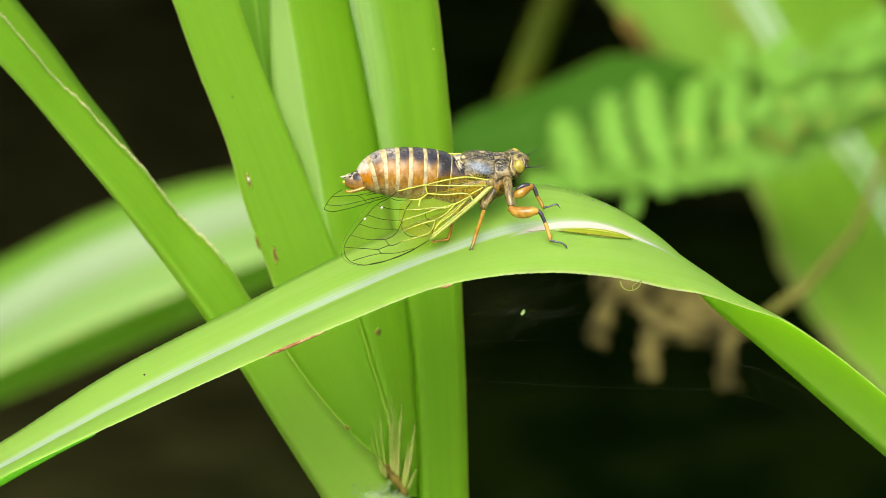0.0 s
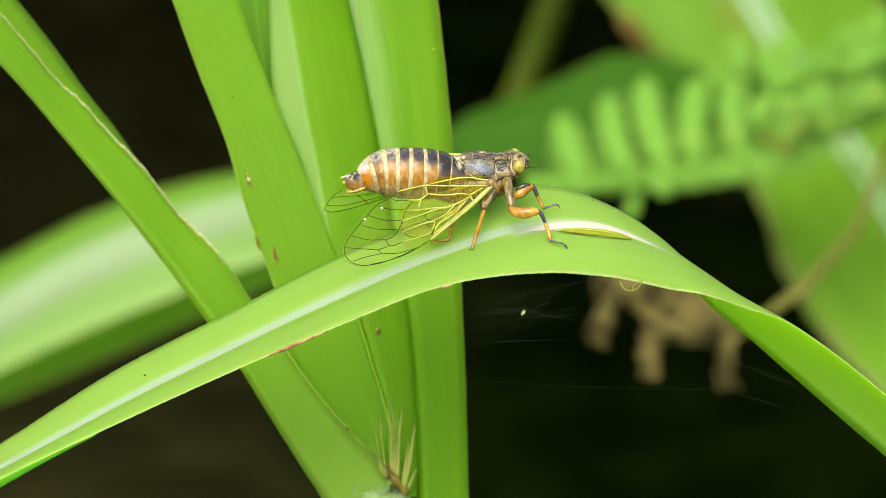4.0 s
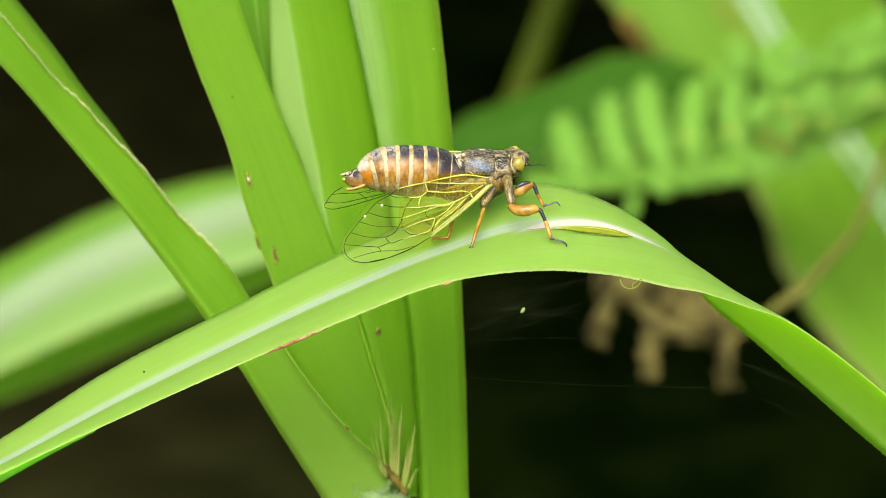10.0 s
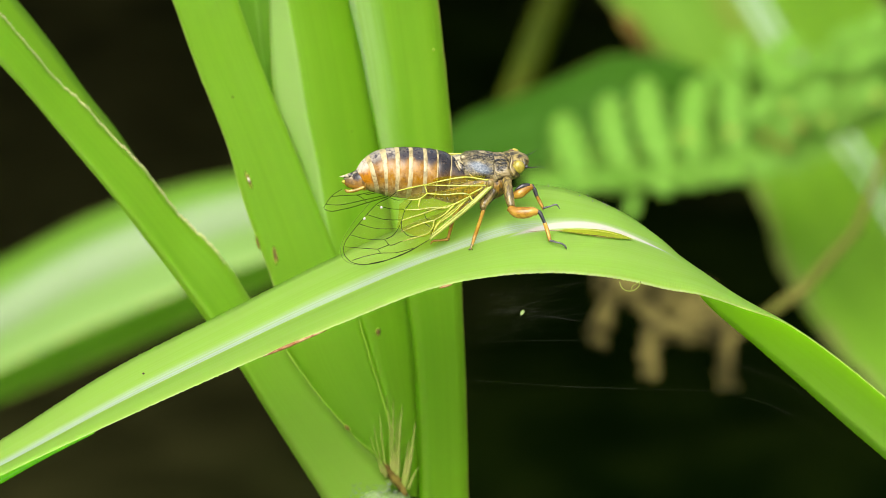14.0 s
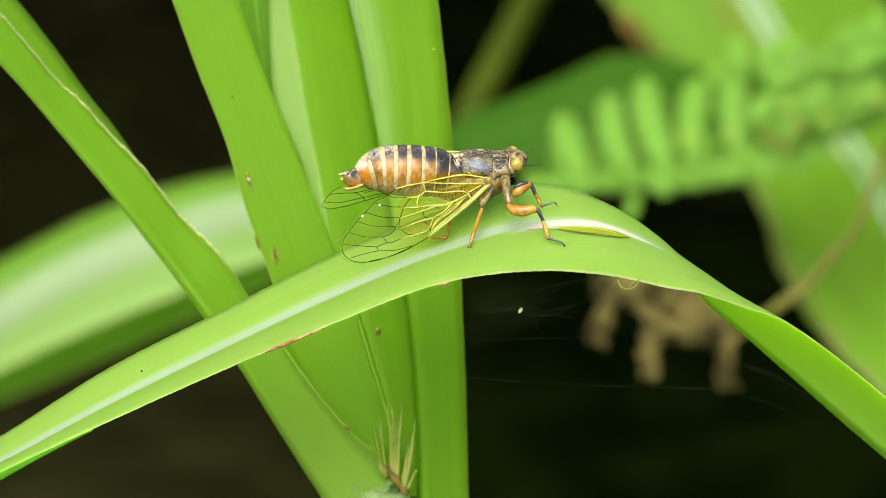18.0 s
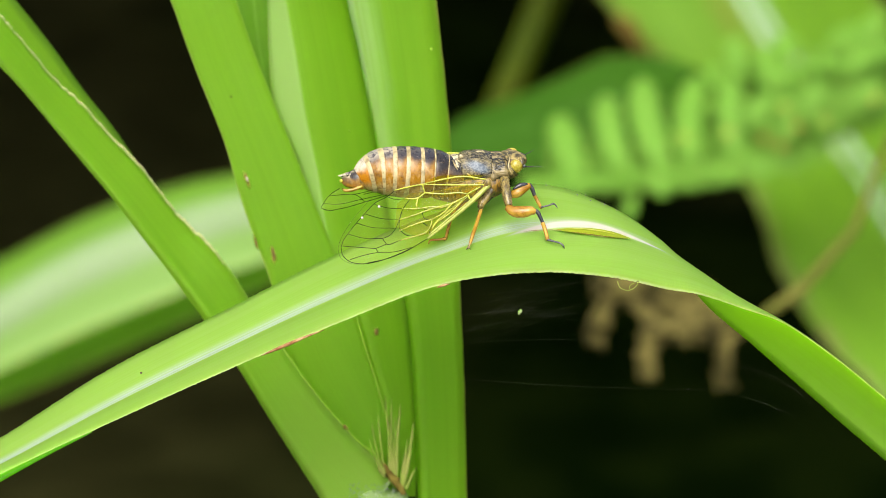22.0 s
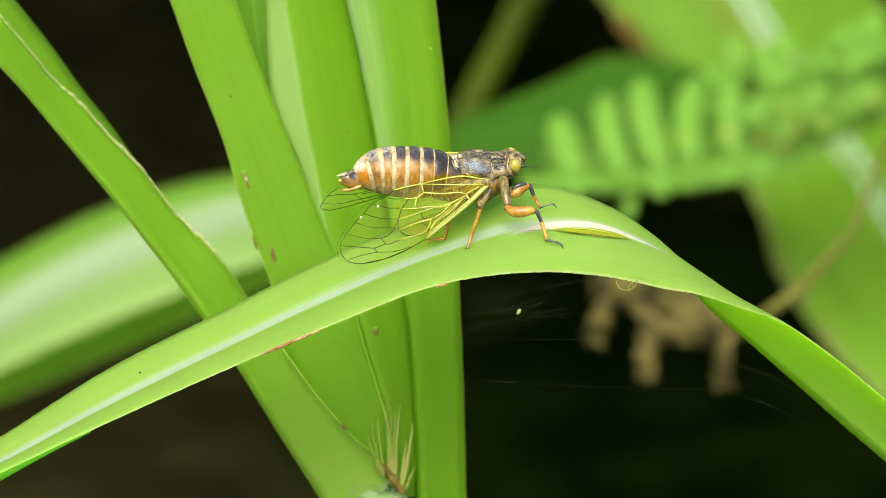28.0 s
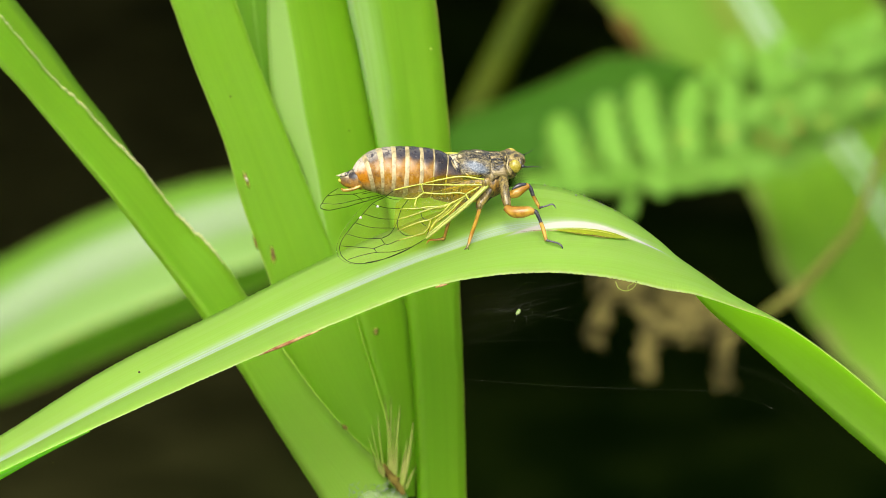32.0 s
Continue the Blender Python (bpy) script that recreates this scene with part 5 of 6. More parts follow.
    part("basal_cell", blade_film([(5.95, 1.54, 609.93), (2.75, 1.93, 609.81), (0.08, 2.07, 609.61), (-2.14, 1.93, 609.17)], [(5.42, 1.19, 609.48), (3.13, 1.28, 609.13), (0.46, 1.43, 608.93), (-1.99, 1.48, 608.43)]), M_FILM_YELLOW, wing, "yellow tinted base of the forewing")
    part("wing_rim", tube(Build(), [(-9.24, 1.15, 606.78), (-10.99, 0.15, 605.01), (-12.36, -0.79, 603.39), (-13.34, -1.81, 601.87), (-13.71, -2.66, 600.54), (-13.32, -3.28, 599.62), (-12.17, -3.68, 599.04), (-10.19, -3.91, 598.95)], 0.03, 5, 50), M_RIM, wing, "faint clear rim outside the veins")
    far = part("forewing", blade_film([(2.79, 9.70, 610.45), (-3.42, 11.00, 607.95), (-9.64, 10.13, 605.29), (-13.93, 10.47, 605.03), (-15.88, 10.27, 603.78)], [(2.79, 9.56, 610.00), (-3.03, 10.47, 606.33), (-7.31, 9.89, 604.55), (-11.98, 9.79, 602.95), (-16.19, 9.79, 602.30)]), M_FILM, bug)
    for pts in ([(-13.85, 10.51, 605.18), (-15.25, 10.32, 604.26), (-16.04, 10.08, 603.19), (-16.35, 9.89, 602.60), (-15.73, 9.79, 602.30), (-13.54, 9.67, 602.58), (-10.42, 9.75, 603.46), (-6.92, 9.89, 604.55)],
                [(-16.04, 10.06, 603.12), (-14.32, 9.94, 603.07), (-11.20, 9.84, 603.75), (-7.31, 9.92, 604.63)], [(-15.25, 10.30, 604.18), (-13.54, 10.15, 604.39), (-11.82, 10.08, 604.49), (-9.64, 10.04, 605.00)],
                [(-11.82, 10.08, 604.49), (-11.20, 9.99, 604.20), (-10.42, 9.77, 603.53)], [(-10.58, 9.99, 604.52), (-8.86, 9.99, 604.85), (-7.31, 9.94, 604.70)]):
        part("vein", tube(Build(), pts, 0.048, 6), M_VEIN_DARK, far)
    part("vein", tube(Build(), [(-0.70, 8.72, 610.66), (0.85, 8.77, 610.81), (3.17, 8.36, 610.85)], 0.2, 6), M_VEIN, far)
    for p in ((-10.55, 0.97, 603.95), (-8.26, 1.15, 605.49)):
        part("wing_fleck", ball(Build(), p, 0.2, 0.1, 0.2, None, 6, 8), M_PITH, wing, "white fleck on the wing")
    return bug


def blade_film(upper, lower):
    """A wing's film between its two margins."""
    a, s = glide(upper, 28)
    z, _ = glide(lower, 28)
    rows = [[Vector(p).lerp(Vector(q), k / 8) + AWAY * (0.12 * math.sin(9 * k / 8 + i * 0.4) * math.sin(math.pi * k / 8)) for k in range(9)] for i, (p, q) in enumerate(zip(a, z))]
    return Build().grid(rows, [[(k / 8, s[i] / 10) for k in range(9)] for i in range(28)])


BUG = make_insect()

# ---- spider silk under the arching blade ----
def make_silk():
    web = thing("spider_silk", PIVOT, "thin loose spider threads hanging under the blade", "web")
    for pts in ([(2.93, 1.25, 590.91), (8.88, -2.06, 593.67), (19.55, -6.07, 597.51)], [(3.24, 0.92, 589.89), (8.11, -2.10, 593.52), (13.31, -6.85, 598.33)], [(3.10, 2.14, 587.17), (8.91, -1.16, 589.96), (17.30, -2.46, 592.43)],
                [(10.85, -3.59, 592.17), (10.01, -4.23, 590.21), (9.24, -4.99, 587.89)], [(11.53, -3.59, 592.17), (12.70, -3.17, 590.25), (14.08, -3.71, 588.57)], [(10.85, -3.59, 592.17), (8.11, -2.51, 592.28), (4.31, 0.12, 590.65)], [(10.85, -3.59, 592.17), (11.87, -4.71, 595.21), (13.16, -6.85, 598.33)],
                [(3.28, 3.94, 579.76), (16.80, 1.79, 579.63), (30.79, 1.67, 579.26), (42.62, 3.50, 578.42)], [(40.44, 6.59, 581.46), (50.04, 7.26, 577.04), (61.92, 7.19, 570.34)], [(5.11, 1.76, 585.99), (13.63, 1.85, 586.29), (23.79, 3.74, 585.62)],
                [(-55.85, -5.75, 569.34), (-41.03, -5.91, 575.34), (-27.53, 1.00, 577.19)], [(5.00, -6.14, 597.29), (6.58, -1.87, 594.25), (9.26, -2.46, 592.43)], [(15.58, -7.08, 597.61), (13.42, -4.23, 593.44), (11.15, -3.59, 592.17)]):
        part("thread", tube(Build(), pts, 0.0065, 4, 12), M_SILK, web)
    rng = random.Random(17)
    for _ in range(16):
        a, z = Vector((4.01, 0.49, 588.57)), Vector((18.60, -7.04, 597.76))
        a = a + Vector((0, 0, rng.uniform(-3, 6)))
        z = z + Vector((rng.uniform(-8, 2), 0, rng.uniform(-6, 0.5)))
        part("thread", tube(Build(), [a, a.lerp(z, rng.uniform(0.3, 0.7)) - RISE * rng.uniform(-0.6, 1.5), z], 0.0045, 4, 10), M_SILK, web)
    for _ in range(14):
        a = Vector((rng.uniform(4.5, 16), -4, rng.uniform(588, 596)))
        part("thread", tube(Build(), [a, a + Vector((rng.uniform(-2, 2), 0.3, rng.uniform(1, 3))), a + Vector((rng.uniform(-4, 4), -0.6, rng.uniform(2.5, 5)))], 0.004, 4, 8), M_SILK, web)
    for pts in ([(-55.98, -3.25, 573.82), (-46.61, -3.45, 576.45), (-35.03, -2.73, 578.65)], [(-53.66, -3.82, 572.06), (-41.29, -2.82, 575.14), (-26.60, -1.96, 577.79)], [(39.98, 0.94, 583.48), (46.95, 0.18, 581.13), (53.25, -0.56, 575.61)], [(42.22, -0.36, 582.72), (43.76, -1.43, 579.41), (47.72, -1.33, 576.48)], [(38.43, -0.25, 579.80), (46.17, -0.97, 577.59), (55.69, -0.78, 571.71)]):
        part("thread", tube(Build(), pts, 0.0042, 4, 12), M_SILK, web)
    part("egg", ball(Build(), (10.85, -3.59, 592.17), 0.27, 0.2, 0.46, ((Vector((0.8, 0, 0)) - RISE * 0.5).normalized(), AWAY.copy(), (Vector((0.5, 0, 0)) + RISE * 0.8).normalized()), 8, 10), M_EGG, web, "pale green speck caught in the silk")
    return web


SILK = make_silk()

# ---- plants further back ----
def midrib(stations, radius, mat, parent):
    part("midrib", tube(Build(), [Vector(r) + AWAY * (radius * 0.5) for _, r, _ in stations], [radius * 0.8] + [radius] * (len(stations) - 2) + [radius * 0.3], 8), mat, parent, "raised pale midrib")


def make_back():
    wide = thing("broad_leaf", (-190, 260, 0), "broad pale-ribbed green blade arching behind the plant", "leaf")
    st = [
        ((-190, 255, -60), (-190, 260, -60), (-190, 265, -60)), ((-185, 245, 300), (-180, 240, 300), (-175, 235, 300)),
        ((-127.88, 230.00, 498.84), (-126.18, 215.69, 487.16), (-120.56, 194.42, 486.43)), ((-107.22, 234.43, 512.48), (-105.79, 220.76, 502.78), (-102.93, 199.19, 501.10)), ((-90.00, 237.02, 520.45), (-88.80, 223.91, 512.48), (-86.40, 201.91, 509.48)),
        ((-72.78, 239.79, 528.97), (-71.81, 226.96, 521.85), (-69.87, 204.30, 516.82)), ((-55.56, 241.70, 534.86), (-54.82, 229.16, 528.64), (-53.34, 206.34, 523.11)), ((-38.34, 242.77, 538.14), (-37.83, 230.74, 533.48), (-36.81, 208.38, 529.39)),
        ((-21.12, 243.30, 539.78), (-20.84, 231.44, 535.64), (-20.28, 209.74, 533.59)), ((-2.76, 242.13, 536.17), (-2.76, 241.88, 535.41), (-2.76, 241.52, 534.32))]
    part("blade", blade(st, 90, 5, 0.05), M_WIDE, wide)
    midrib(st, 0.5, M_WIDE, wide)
    low = thing("low_leaf", (-150, 390, 0), "narrow blade below the broad leaf, shade put into its dark green", "leaf")
    st = [
        ((-150, 385, -60), (-150, 390, -60), (-150, 395, -60)),
        ((-128.06, 321.25, 456.07), (-127.31, 315.16, 453.52), (-125.6, 303.7, 454.9)),
        ((-98.13, 325.27, 468.45), (-97.55, 319.28, 466.20), (-95.36, 299.92, 468.11)),
        ((-81.21, 327.84, 476.37), (-80.73, 321.68, 473.58), (-78.92, 302.07, 474.72)),
        ((-59.09, 331.30, 487.02), (-58.74, 324.96, 483.67), (-57.42, 304.93, 483.51)),
        ((-34.36, 334.52, 496.92), (-34.16, 328.15, 493.51), (-33.39, 308.13, 493.37))]
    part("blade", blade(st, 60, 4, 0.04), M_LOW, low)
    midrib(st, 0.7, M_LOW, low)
    mid = thing("slanting_leaf", (60, 300, 0), "blade slanting up behind the fern, shade put into its dark green", "leaf")
    st = [
        ((-3, 300, -60), (-1, 302, -60), (1, 304, -60)), ((-4.82, 225.03, 483.55), (-3.89, 223.16, 484.27), (-2.97, 221.29, 485.00)), ((-6.27, 219.29, 524.15), (-4.68, 215.15, 524.35), (-3.10, 211.02, 524.56)), ((-5.11, 220.64, 547.71), (-3.98, 214.93, 543.06), (-2.63, 207.49, 539.61)), ((2.89, 221.84, 554.64), (2.87, 215.23, 550.46), (2.85, 208.91, 547.20)), ((18.42, 223.69, 560.34), (18.29, 216.59, 554.66), (18.17, 209.25, 548.24)),
        ((35.07, 225.96, 567.30), (34.82, 218.63, 560.94), (34.59, 208.23, 545.12)), ((43.94, 225.75, 566.67), (45.31, 218.46, 560.43), (46.15, 210.20, 547.95)), ((50.82, 224.90, 564.03), (57.04, 221.42, 563.04), (60.02, 214.50, 554.70))]
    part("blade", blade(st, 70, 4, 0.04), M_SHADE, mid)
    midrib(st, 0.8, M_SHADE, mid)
    right = thing("ribbed_leaf", (200, 330, 0), "large green blade with a whitish rib and brown edges", "leaf")
    st = [
        ((45.46, 268.31, 616.75), (25.94, 268.31, 616.75), (11.02, 266.89, 612.38)), ((73.98, 269.96, 589.47), (47.12, 249.29, 590.58), (19.80, 243.35, 588.47)), ((90.27, 263.85, 570.66), (61.84, 243.69, 573.34), (32.40, 238.83, 574.57)), ((99.58, 259.89, 558.49), (68.64, 240.19, 562.57), (41.17, 235.87, 565.47)), ((105.39, 256.30, 547.42), (74.87, 237.39, 553.95), (51.32, 231.88, 553.17)),
        ((111.21, 252.31, 535.26), (81.10, 234.52, 545.12), (60.06, 222.07, 542.05)), ((113.83, 220.66, 528.42), (86.36, 217.30, 540.02), (64.83, 189.54, 532.89)), ((118.18, 202.85, 520.35), (93.19, 190.77, 530.21), (72.40, 174.81, 524.44)), ((124.86, 186.97, 509.83), (100.70, 171.22, 517.90), (82.43, 162.69, 515.47)), ((136.33, 169.85, 482.02), (114.90, 151.42, 487.55), (98.65, 146.28, 486.39)),
        ((240, 300, 250), (220, 300, 250), (200, 300, 250)), ((205, 330, -60), (200, 330, -60), (195, 330, -60))]
    part("blade", blade(st, 120, 6, 0.03, 0, 1, 0.3, 1.2, 31), M_RIGHT, right)
    midrib(st, 1.2, M_RIGHT, right)
    part("withered_tip", ball(Build(), (37.82, 232.94, 569.37), 1.6, 1.0, 4.2, (Vector((0.8, 0, 0.6)), AWAY.copy(), Vector((0.6, 0, -0.8))), 10, 14, 0.6), M_STAIN, right, "dark brown withered edge")
    # fern
    fern = thing("fern_frond", (150, 240, 0), "bright green fern frond with many narrow leaflets", "fern")
    axis = [(14.96, 187.46, 552.37), (23.95, 186.63, 553.06), (33.43, 185.90, 554.06), (43.95, 185.24, 555.25), (54.51, 185.70, 556.66), (65.17, 187.44, 558.79), (75.97, 190.54, 561.85), (91.35, 196.03, 565.82), (108.89, 200.84, 570.92)]
    part("rachis", tube(Build(), axis + [(230, 230, 420), (150, 240, -40)], [0.4, 0.6, 0.7, 0.8, 0.9, 1.0, 1.1, 1.2, 1.3, 1.5, 1.8], 8), M_FERN, fern)
    c, s = glide(axis, 120)
    rng = random.Random(12)
    def pinna(root, way, length, width, tilt, lobes):
        width *= 1.12
        side = way.cross(AWAY + RISE * tilt).normalized()
        nrm = way.cross(side).normalized()
        b = Build()
        rows, uvs = [], []
        n = 26
        for i in range(n):
            k = i / (n - 1)
            w = width * (0.35 + 0.65 * min(1, k * 5)) * (1 - k**8) * (1 + (0.16 * math.sin(k * lobes * 2 * math.pi))) + 0.05
            p = root + way * (length * k) + RISE * (-0.12 * length * k * k) + side * (0.06 * length * math.sin(k * 3))
            rows.append([p + side * w * q + nrm * 0.25 * w * q * q - nrm * h for q, h in ((-1, 0), (-0.5, 0), (0, 0), (0.5, 0), (1, 0), (0.5, 0.2), (0, 0.25), (-0.5, 0.2))])
            uvs.append([(q, length * k / 10) for q in (-1, -0.5, 0, 0.5, 1, 0.5, 0, -0.5)])
        b.grid(rows, uvs, True, True)
        part("leaflet", b, M_FERN, fern)
    def at_x(curve, x):
        return Vector(min((q[:3] for q in curve), key=lambda q: abs(q[0] - x)))
    # the upper row, longer towards the middle of the frond
    upper = [(26.4, 15.0, -0.27), (34.4, 17.8, -0.18), (41.6, 21.0, -0.17), (47.2, 21.0, 0.12), (55.5, 18.5, -0.02), (61.0, 17.0, 0.34), (71.5, 18.0, 0.10), (78.0, 16.5, 0.42), (88.5, 18.0, 0.2)]
    for x, length, lean in upper:
        way = (RISE + Vector((lean, 0, 0)) + AWAY * rng.uniform(0.35, 0.55)).normalized()
        pinna(at_x(c, x), way, length * 1.1, 2.5 * rng.uniform(0.94, 1.08), rng.uniform(-0.15, 0.15), 5)
    # shorter ones behind, between them
    for x in (22.0, 30.5, 38.4, 44.6, 51.0, 58.6, 66.6, 74.8, 83.5):
        way = (RISE * 0.8 + Vector((0.35 + rng.uniform(-0.1, 0.1), 0, 0)) + AWAY * 0.3).normalized()
        pinna(at_x(c, x) + AWAY * 6, way, 11.0 * rng.uniform(0.85, 1.2), 2.8, rng.uniform(-0.2, 0.2), 4)
    # the lower row, foreshortened, turned to the light
    for n in range(17):
        x = 14.5 + 3.35 * n
        way = (-RISE * rng.uniform(0.12, 0.35) + Vector((rng.uniform(0.5, 0.9), 0, 0)) - AWAY * rng.uniform(0.1, 0.5)).normalized()
        pinna(at_x(c, x), way, rng.uniform(4.5, 6.5), 1.9, rng.uniform(-0.2, 0.2), 4)
    # a second frond above it
    c2, s2 = glide([(50.84, 202.17, 558.83), (58.85, 202.71, 563.72), (69.53, 203.08, 568.08), (81.37, 204.07, 571.15), (96.85, 207.98, 573.46)], 60)
    part("rachis", tube(Build(), [tuple(c2[0]), tuple(c2[20]), tuple(c2[40]), tuple(c2[59]), (250, 260, 560), (160, 240, 300)], [0.4, 0.6, 0.7, 0.9, 1.2, 1.4], 8), M_FERN, fern)
    for i in range(1, 60, 3):
        for side in (-1, 1):
            way = (RISE * rng.uniform(0.6, 1.0) * side + Vector((rng.uniform(0.1, 0.6), 0, 0)) + AWAY * rng.uniform(0.2, 0.5) * side).normalized()
            pinna(Vector(c2[i]), way, (8.0 if side > 0 else 11.0) * rng.uniform(0.7, 1.15), rng.uniform(1.4, 2.0), -rng.uniform(0.4, 0.9), 4)
    # loose leaflets that fill the gap between the two, placed to fit the camera's view
    for _ in range(16):
        p = at_x(c, rng.uniform(52, 95)) + RISE * rng.uniform(0, 15) - AWAY * rng.uniform(0, 5)
        way = (RISE * rng.uniform(-0.1, 0.7) + Vector((rng.uniform(0.2, 0.9), 0, 0)) + AWAY * rng.uniform(0.1, 0.4)).normalized()
        pinna(p, way, rng.uniform(6, 10), rng.uniform(1.2, 1.9), -rng.uniform(0.5, 1.1), 3)
    for _ in range(34):
        p = at_x(c, rng.uniform(50, 95)) + RISE * rng.uniform(0, 17) + AWAY * rng.uniform(5, 11)
        way = (RISE * rng.uniform(0.2, 0.9) + Vector((rng.uniform(-0.2, 0.8), 0, 0)) + AWAY * rng.uniform(0.2, 0.5)).normalized()
        pinna(p, way, rng.uniform(7, 11), rng.uniform(1.6, 2.3), -rng.uniform(0.3, 0.8), 3)
    for _ in range(20):
        p = at_x(c, rng.uniform(57, 82)) + RISE * rng.uniform(0, 7) - AWAY * rng.uniform(2, 5)
        way = (RISE * rng.uniform(0.3, 0.9) + Vector((rng.uniform(0.0, 0.7), 0, 0)) + AWAY * rng.uniform(0.0, 0.3)).normalized()
        pinna(p, way, rng.uniform(6, 9), rng.uniform(1.6, 2.3), -rng.uniform(0.3, 0.8), 3)
    for _ in range(9):
        p = at_x(c, rng.uniform(40, 95)) + RISE * rng.uniform(0, 9) - AWAY * rng.uniform(6, 9)
        way = (RISE * rng.uniform(-0.5, 0.9) + Vector((rng.uniform(-0.8, 0.9), 0, 0))).normalized()
        part("withered_leaflet", tube(Build(), [p, p + way * 1.0, p + way * 2.0], [0.2, 0.55, 0.15], 6), M_SPOT, fern)
    pinna(at_x(c, 36.5), (-RISE * 0.9 + Vector((-0.22, 0, 0))).normalized(), 8.5, 1.15, 0.0, 3)
    # withered cluster and its twig
    dry = thing("withered_cluster", (90, 235, 0), "withered pale brown seed cluster hanging from a twig", "dead plant")
    part("twig", tube(Build(), [(53.14, 147.52, 536.24), (59.38, 150.56, 539.15), (67.28, 155.38, 544.27), (73.72, 160.28, 549.64), (78.27, 167.11, 557.71), (84.93, 178.94, 568.23), (150, 240, 500), (120, 240, 250), (95, 240, -50)], [0.9, 1.1, 1.1, 0.9, 0.7, 0.7, 1.0, 1.6, 2.0], 9), M_TWIG, dry)
    for pts, r in (([(53.66, 147.89, 537.39), (47.45, 145.69, 537.09), (41.28, 143.90, 538.04), (36.26, 144.11, 538.71)], [1.6, 2.7, 2.5, 2.0]),
                   ([(51.29, 150.34, 538.47), (46.22, 151.60, 542.32), (38.11, 151.97, 543.48), (31.02, 152.07, 543.77), (26.96, 151.91, 543.29)], [1.8, 2.8, 2.8, 2.8, 2.0]),
                   ([(30.42, 149.70, 542.96), (29.10, 148.83, 540.27), (27.89, 147.83, 537.20), (27.49, 147.02, 534.70)], [1.8, 1.7, 2.3, 1.9]),
                   ([(37.36, 144.11, 538.71), (36.96, 143.12, 535.65), (36.76, 142.19, 532.78), (36.56, 141.44, 530.49)], [1.8, 1.7, 2.1, 1.4]),
                   ([(50.37, 145.63, 536.90), (50.37, 144.38, 533.07), (50.47, 143.29, 529.71), (50.58, 142.51, 527.32)], [1.7, 1.4, 1.7, 1.1]),
                   ([(33.04, 151.75, 542.81), (36.48, 149.08, 541.04), (38.38, 146.10, 538.34)], [2.2, 2.2, 2.0]),
                   ([(37.15, 152.54, 542.00), (42.10, 149.87, 540.24), (47.09, 148.45, 539.12)], [2.0, 2.6, 2.4]),
                   ([(45.71, 151.75, 542.81), (48.30, 148.77, 540.08), (50.17, 145.63, 536.90)], [2.2, 2.6, 2.0])):
        b = tube(Build(), pts, [q * 0.8 for q in r], 22, 90)
        for k, p in enumerate(b.v):
            bend = Vector((0, 0, 0))
            for freq, amp in ((0.4, 1.2), (1.1, 0.9), (2.4, 0.5)):
                q = p * freq
                bend += Vector((noise.noise(q), noise.noise(q + Vector((9, 0, 0))), noise.noise(q + Vector((0, 9, 0))))) * amp
            b.v[k] = p + bend
        part("husk", b, M_DRY, dry)
        axis, _ = glide([(*p, q) for p, q in zip(pts, r)], 60)
        for _ in range(13):
            q = axis[rng.randrange(60)]
            d = Vector((rng.uniform(-1, 1), rng.uniform(-1, 0.6), rng.uniform(-1, 1))).normalized()
            way = (d + Vector((0, 0, -0.4))).normalized()
            turn = (way, way.orthogonal().normalized(), way.cross(way.orthogonal().normalized()))
            l = rng.uniform(0.8, 1.5)
            part("seed", ball(Build(), Vector(q[:3]) + d * float(q[3]) * 0.85, l, l * 0.4, l * 0.45, turn, 7, 9, 0.35), M_DRY, dry)
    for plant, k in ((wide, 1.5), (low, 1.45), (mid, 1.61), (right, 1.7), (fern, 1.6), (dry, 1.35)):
        scaled_from_eye(plant, k)


make_back()

# ---- the hanging stem that swings ----
HANG = Vector((34.07, 279.71, 603.30))


def make_stem():
    stem = thing("hanging_stem", HANG, "olive green stem hanging and swinging in the breeze", "stem")
    part("stem", tube(Build(), [(34.07, 279.93, 603.97), (26.46, 270.88, 576.13), (21.54, 266.90, 563.88), (14.17, 261.11, 546.06), (7.73, 256.05, 530.47), (1.87, 250.62, 513.77)], [4.0, 3.6, 3.4, 3.3, 3.0, 2.4], 12), M_OLIVE, stem)
    branch = thing("overhead_branch", HANG + Vector((0, 0, 0)), "thin brown branch above", "branch")
    part("wood", tube(Build(), [HANG + Vector((-60, 10, 4)), HANG + Vector((0, 0, 3)), HANG + Vector((160, -5, -40)), (230, 300, 400), (240, 300, -60)], [2.5, 4, 5, 6, 8], 10), M_BARK, branch)
    scaled_from_eye(stem, 1.75)
    scaled_from_eye(branch, 1.75)
    return stem


STEM = make_stem()

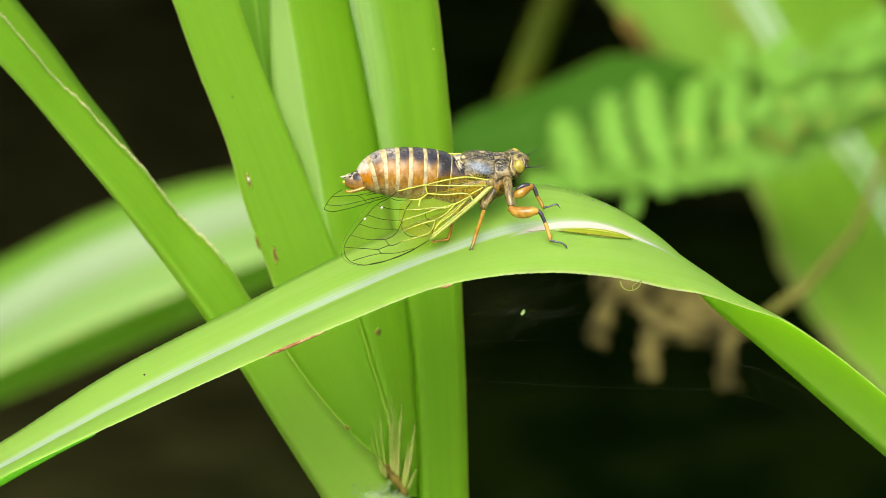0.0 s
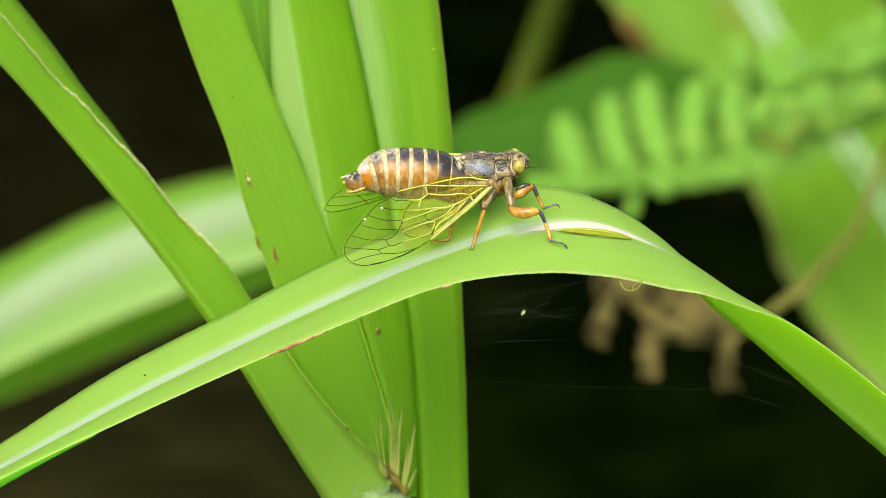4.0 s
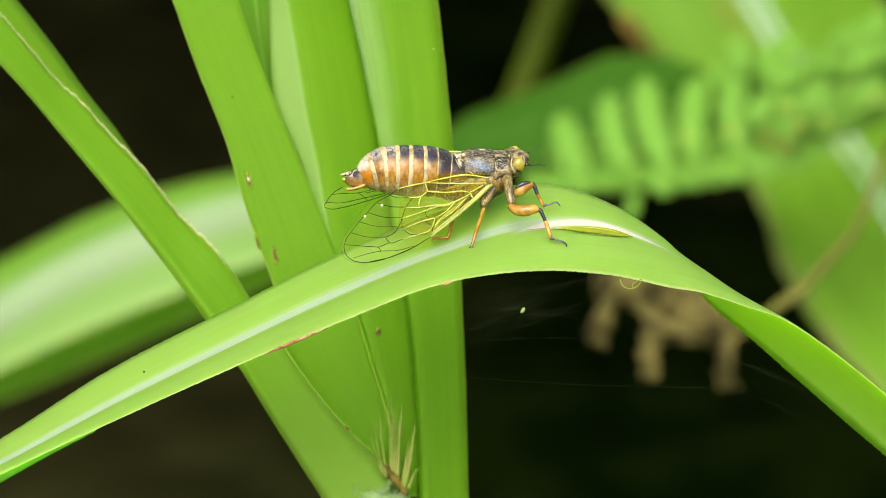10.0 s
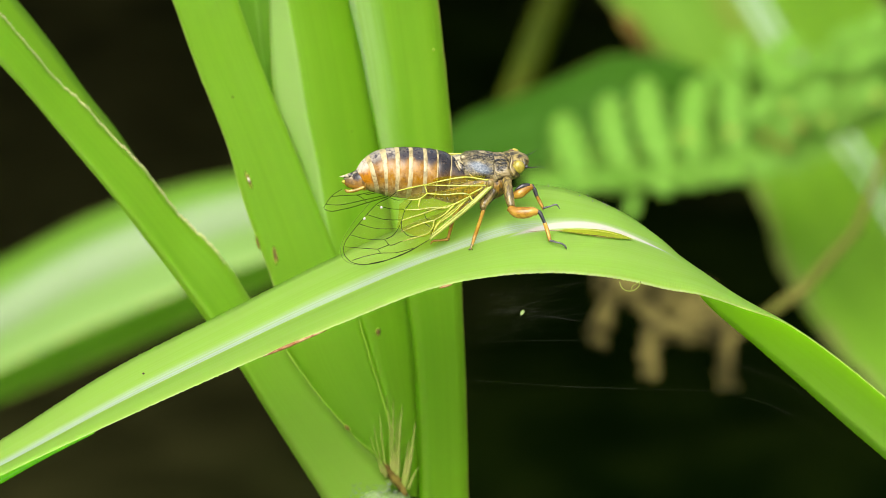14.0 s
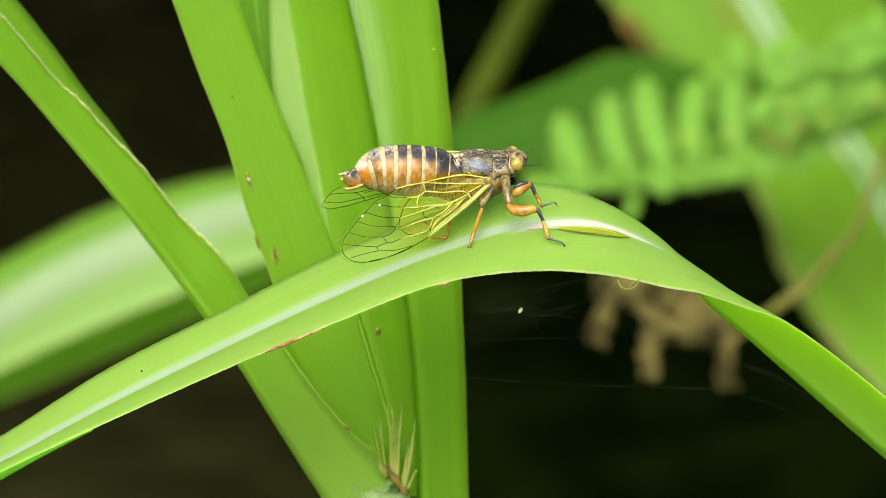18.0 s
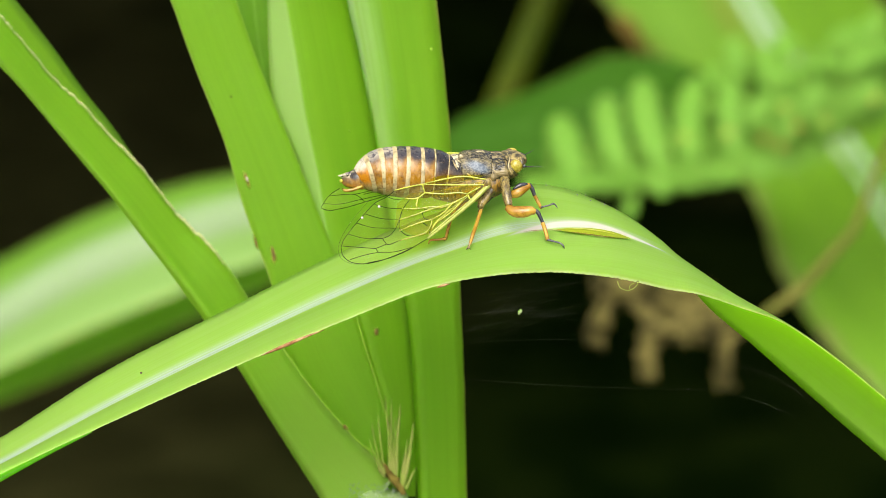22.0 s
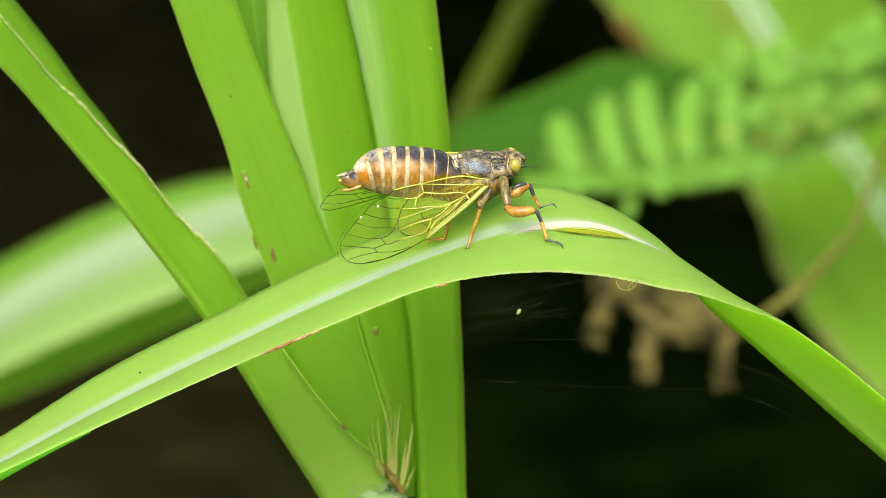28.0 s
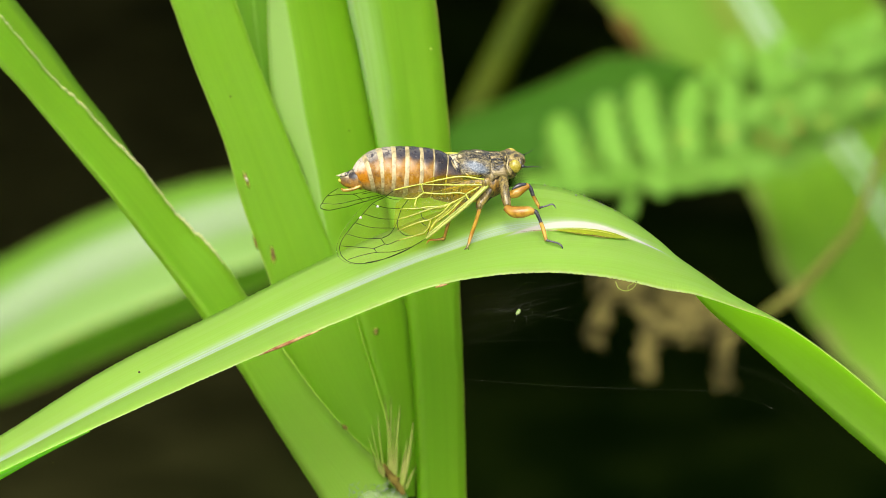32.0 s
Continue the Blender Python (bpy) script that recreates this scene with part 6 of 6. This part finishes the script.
def motions():
    """The breeze rocks the arching blade with all that sits on it, and swings the hanging stem."""
    # seconds, shift to the right and upwards in mm, turn in degrees
    rock = []
    rock += [(0, -0.03, -0.01, 0.05), (0.5, 0.03, 0.01, -0.05), (1, -0.16, -0.38, -0.02), (1.5, -0.07, -0.31, -0.13), (2, -0.01, 0.10, -0.04),
           (2.5, -0.06, 0.45, 0.44), (3, -0.24, 0.05, 0.04), (3.5, -0.07, -0.53, -0.34), (4, 0.00, -0.05, 0.00), (4.5, -0.05, 0.33, 0.25),
           (5, -0.15, 0.12, 0.10), (5.5, -0.24, -0.02, 0.07), (6, 0.07, -0.08, 0.16), (6.5, 0.03, -0.06, -0.09), (7, -0.06, -0.13, 0.17),
           (7.5, -0.16, 0.21, 0.19), (8, -0.08, 0.30, 0.27), (8.5, 0.02, 0.11, 0.30), (9, -0.00, -0.13, 0.08), (9.5, -0.10, 0.00, 0.09),
           (10, -0.02, 0.27, 0.19), (10.5, -0.20, -0.08, 0.17)]
    rock += [(11, -0.04, -0.20, 0.19), (11.5, -0.01, -0.01, 0.12), (12, -0.04, 0.31, 0.33), (12.5, -0.17, 0.11, 0.05), (13, -0.19, -0.22, 0.08),
           (13.5, 0.05, -0.17, 0.04), (14, -0.10, -0.03, 0.26), (14.5, -0.10, 0.10, 0.07), (15, -0.10, 0.15, 0.15), (15.5, -0.05, -0.10, 0.00),
           (16, -0.10, -0.22, 0.00), (16.5, -0.10, -0.29, 0.02), (17, -0.12, -0.13, 0.31), (17.5, -0.12, 0.20, 0.29), (18, -0.30, 0.25, 0.32),
           (18.5, -0.31, 0.04, 0.24), (19, -0.27, -0.08, 0.20), (19.5, 0.04, 0.25, 0.25), (20, -0.21, 0.16, 0.32), (20.5, -0.39, -0.11, 0.28),
           (21, -0.23, 0.03, 0.17), (21.5, -0.11, -0.03, 0.10)]
    rock += [(22, -0.18, -0.03, 0.28), (22.5, -0.32, 0.10, 0.41), (23, -0.21, 0.07, 0.48), (23.5, -0.22, -0.11, 0.34), (24, -0.12, -0.11, 0.26),
           (24.5, -0.21, -0.13, 0.33), (25, -0.23, -0.08, 0.44), (25.5, -0.23, 0.01, 0.36), (26, -0.20, 0.10, 0.40), (26.5, -0.15, -0.15, 0.25),
           (27, -0.25, 0.00, 0.35), (27.5, -0.32, 0.02, 0.40), (28, -0.25, -0.04, 0.31), (28.5, -0.18, -0.36, 0.02), (29, -0.10, -0.29, 0.11),
           (29.5, -0.25, -0.05, 0.36), (30, -0.35, 0.04, 0.44), (30.5, -0.30, -0.06, 0.48), (31, -0.16, -0.20, 0.17), (31.5, -0.26, -0.18, 0.21),
           (32, -0.33, -0.08, 0.43)]
    rows = [(t, Matrix.Translation(PIVOT * MM + Vector((x * MM, 0, 0)) + RISE * (y * MM)) @ Matrix.Rotation(radians(a), 4, AWAY)) for t, x, y, a in rock]
    for rocked in (LEAF, BUG, SILK):
        walk(rocked, rows)
    swing = [(0, 0.00), (0.5, 3.30), (1, 1.14), (1.5, -1.14), (2, -0.34), (2.5, -2.27), (3, 1.02), (3.5, 2.50), (4, 0.45), (4.5, -1.14), (5, -0.23), (5.5, 0.57), (6, -1.71), (6.5, -1.14), (7, -2.61), (7.5, 0.00), (8, 0.91), (8.5, -3.18), (9, -4.32), (10, 0.80), (11, 0.45), (12, -1.48), (13, 1.14), (14, 0.00), (15, -0.91), (16, -0.45), (17, -1.71), (18, -6.37), (19, 0.80), (20, -0.91), (21, -4.32), (22, -1.48), (23, -8.30), (24, -1.48), (25, -2.05), (26.5, -3.75), (28, -6.37), (29, -3.75), (30, -4.55), (31, -3.41), (32, -5.46)]
    rest = STEM.location.copy()
    walk(STEM, [(t, Matrix.Translation(rest) @ Matrix.Rotation(radians(-a), 4, AWAY)) for t, a in swing])


motions()
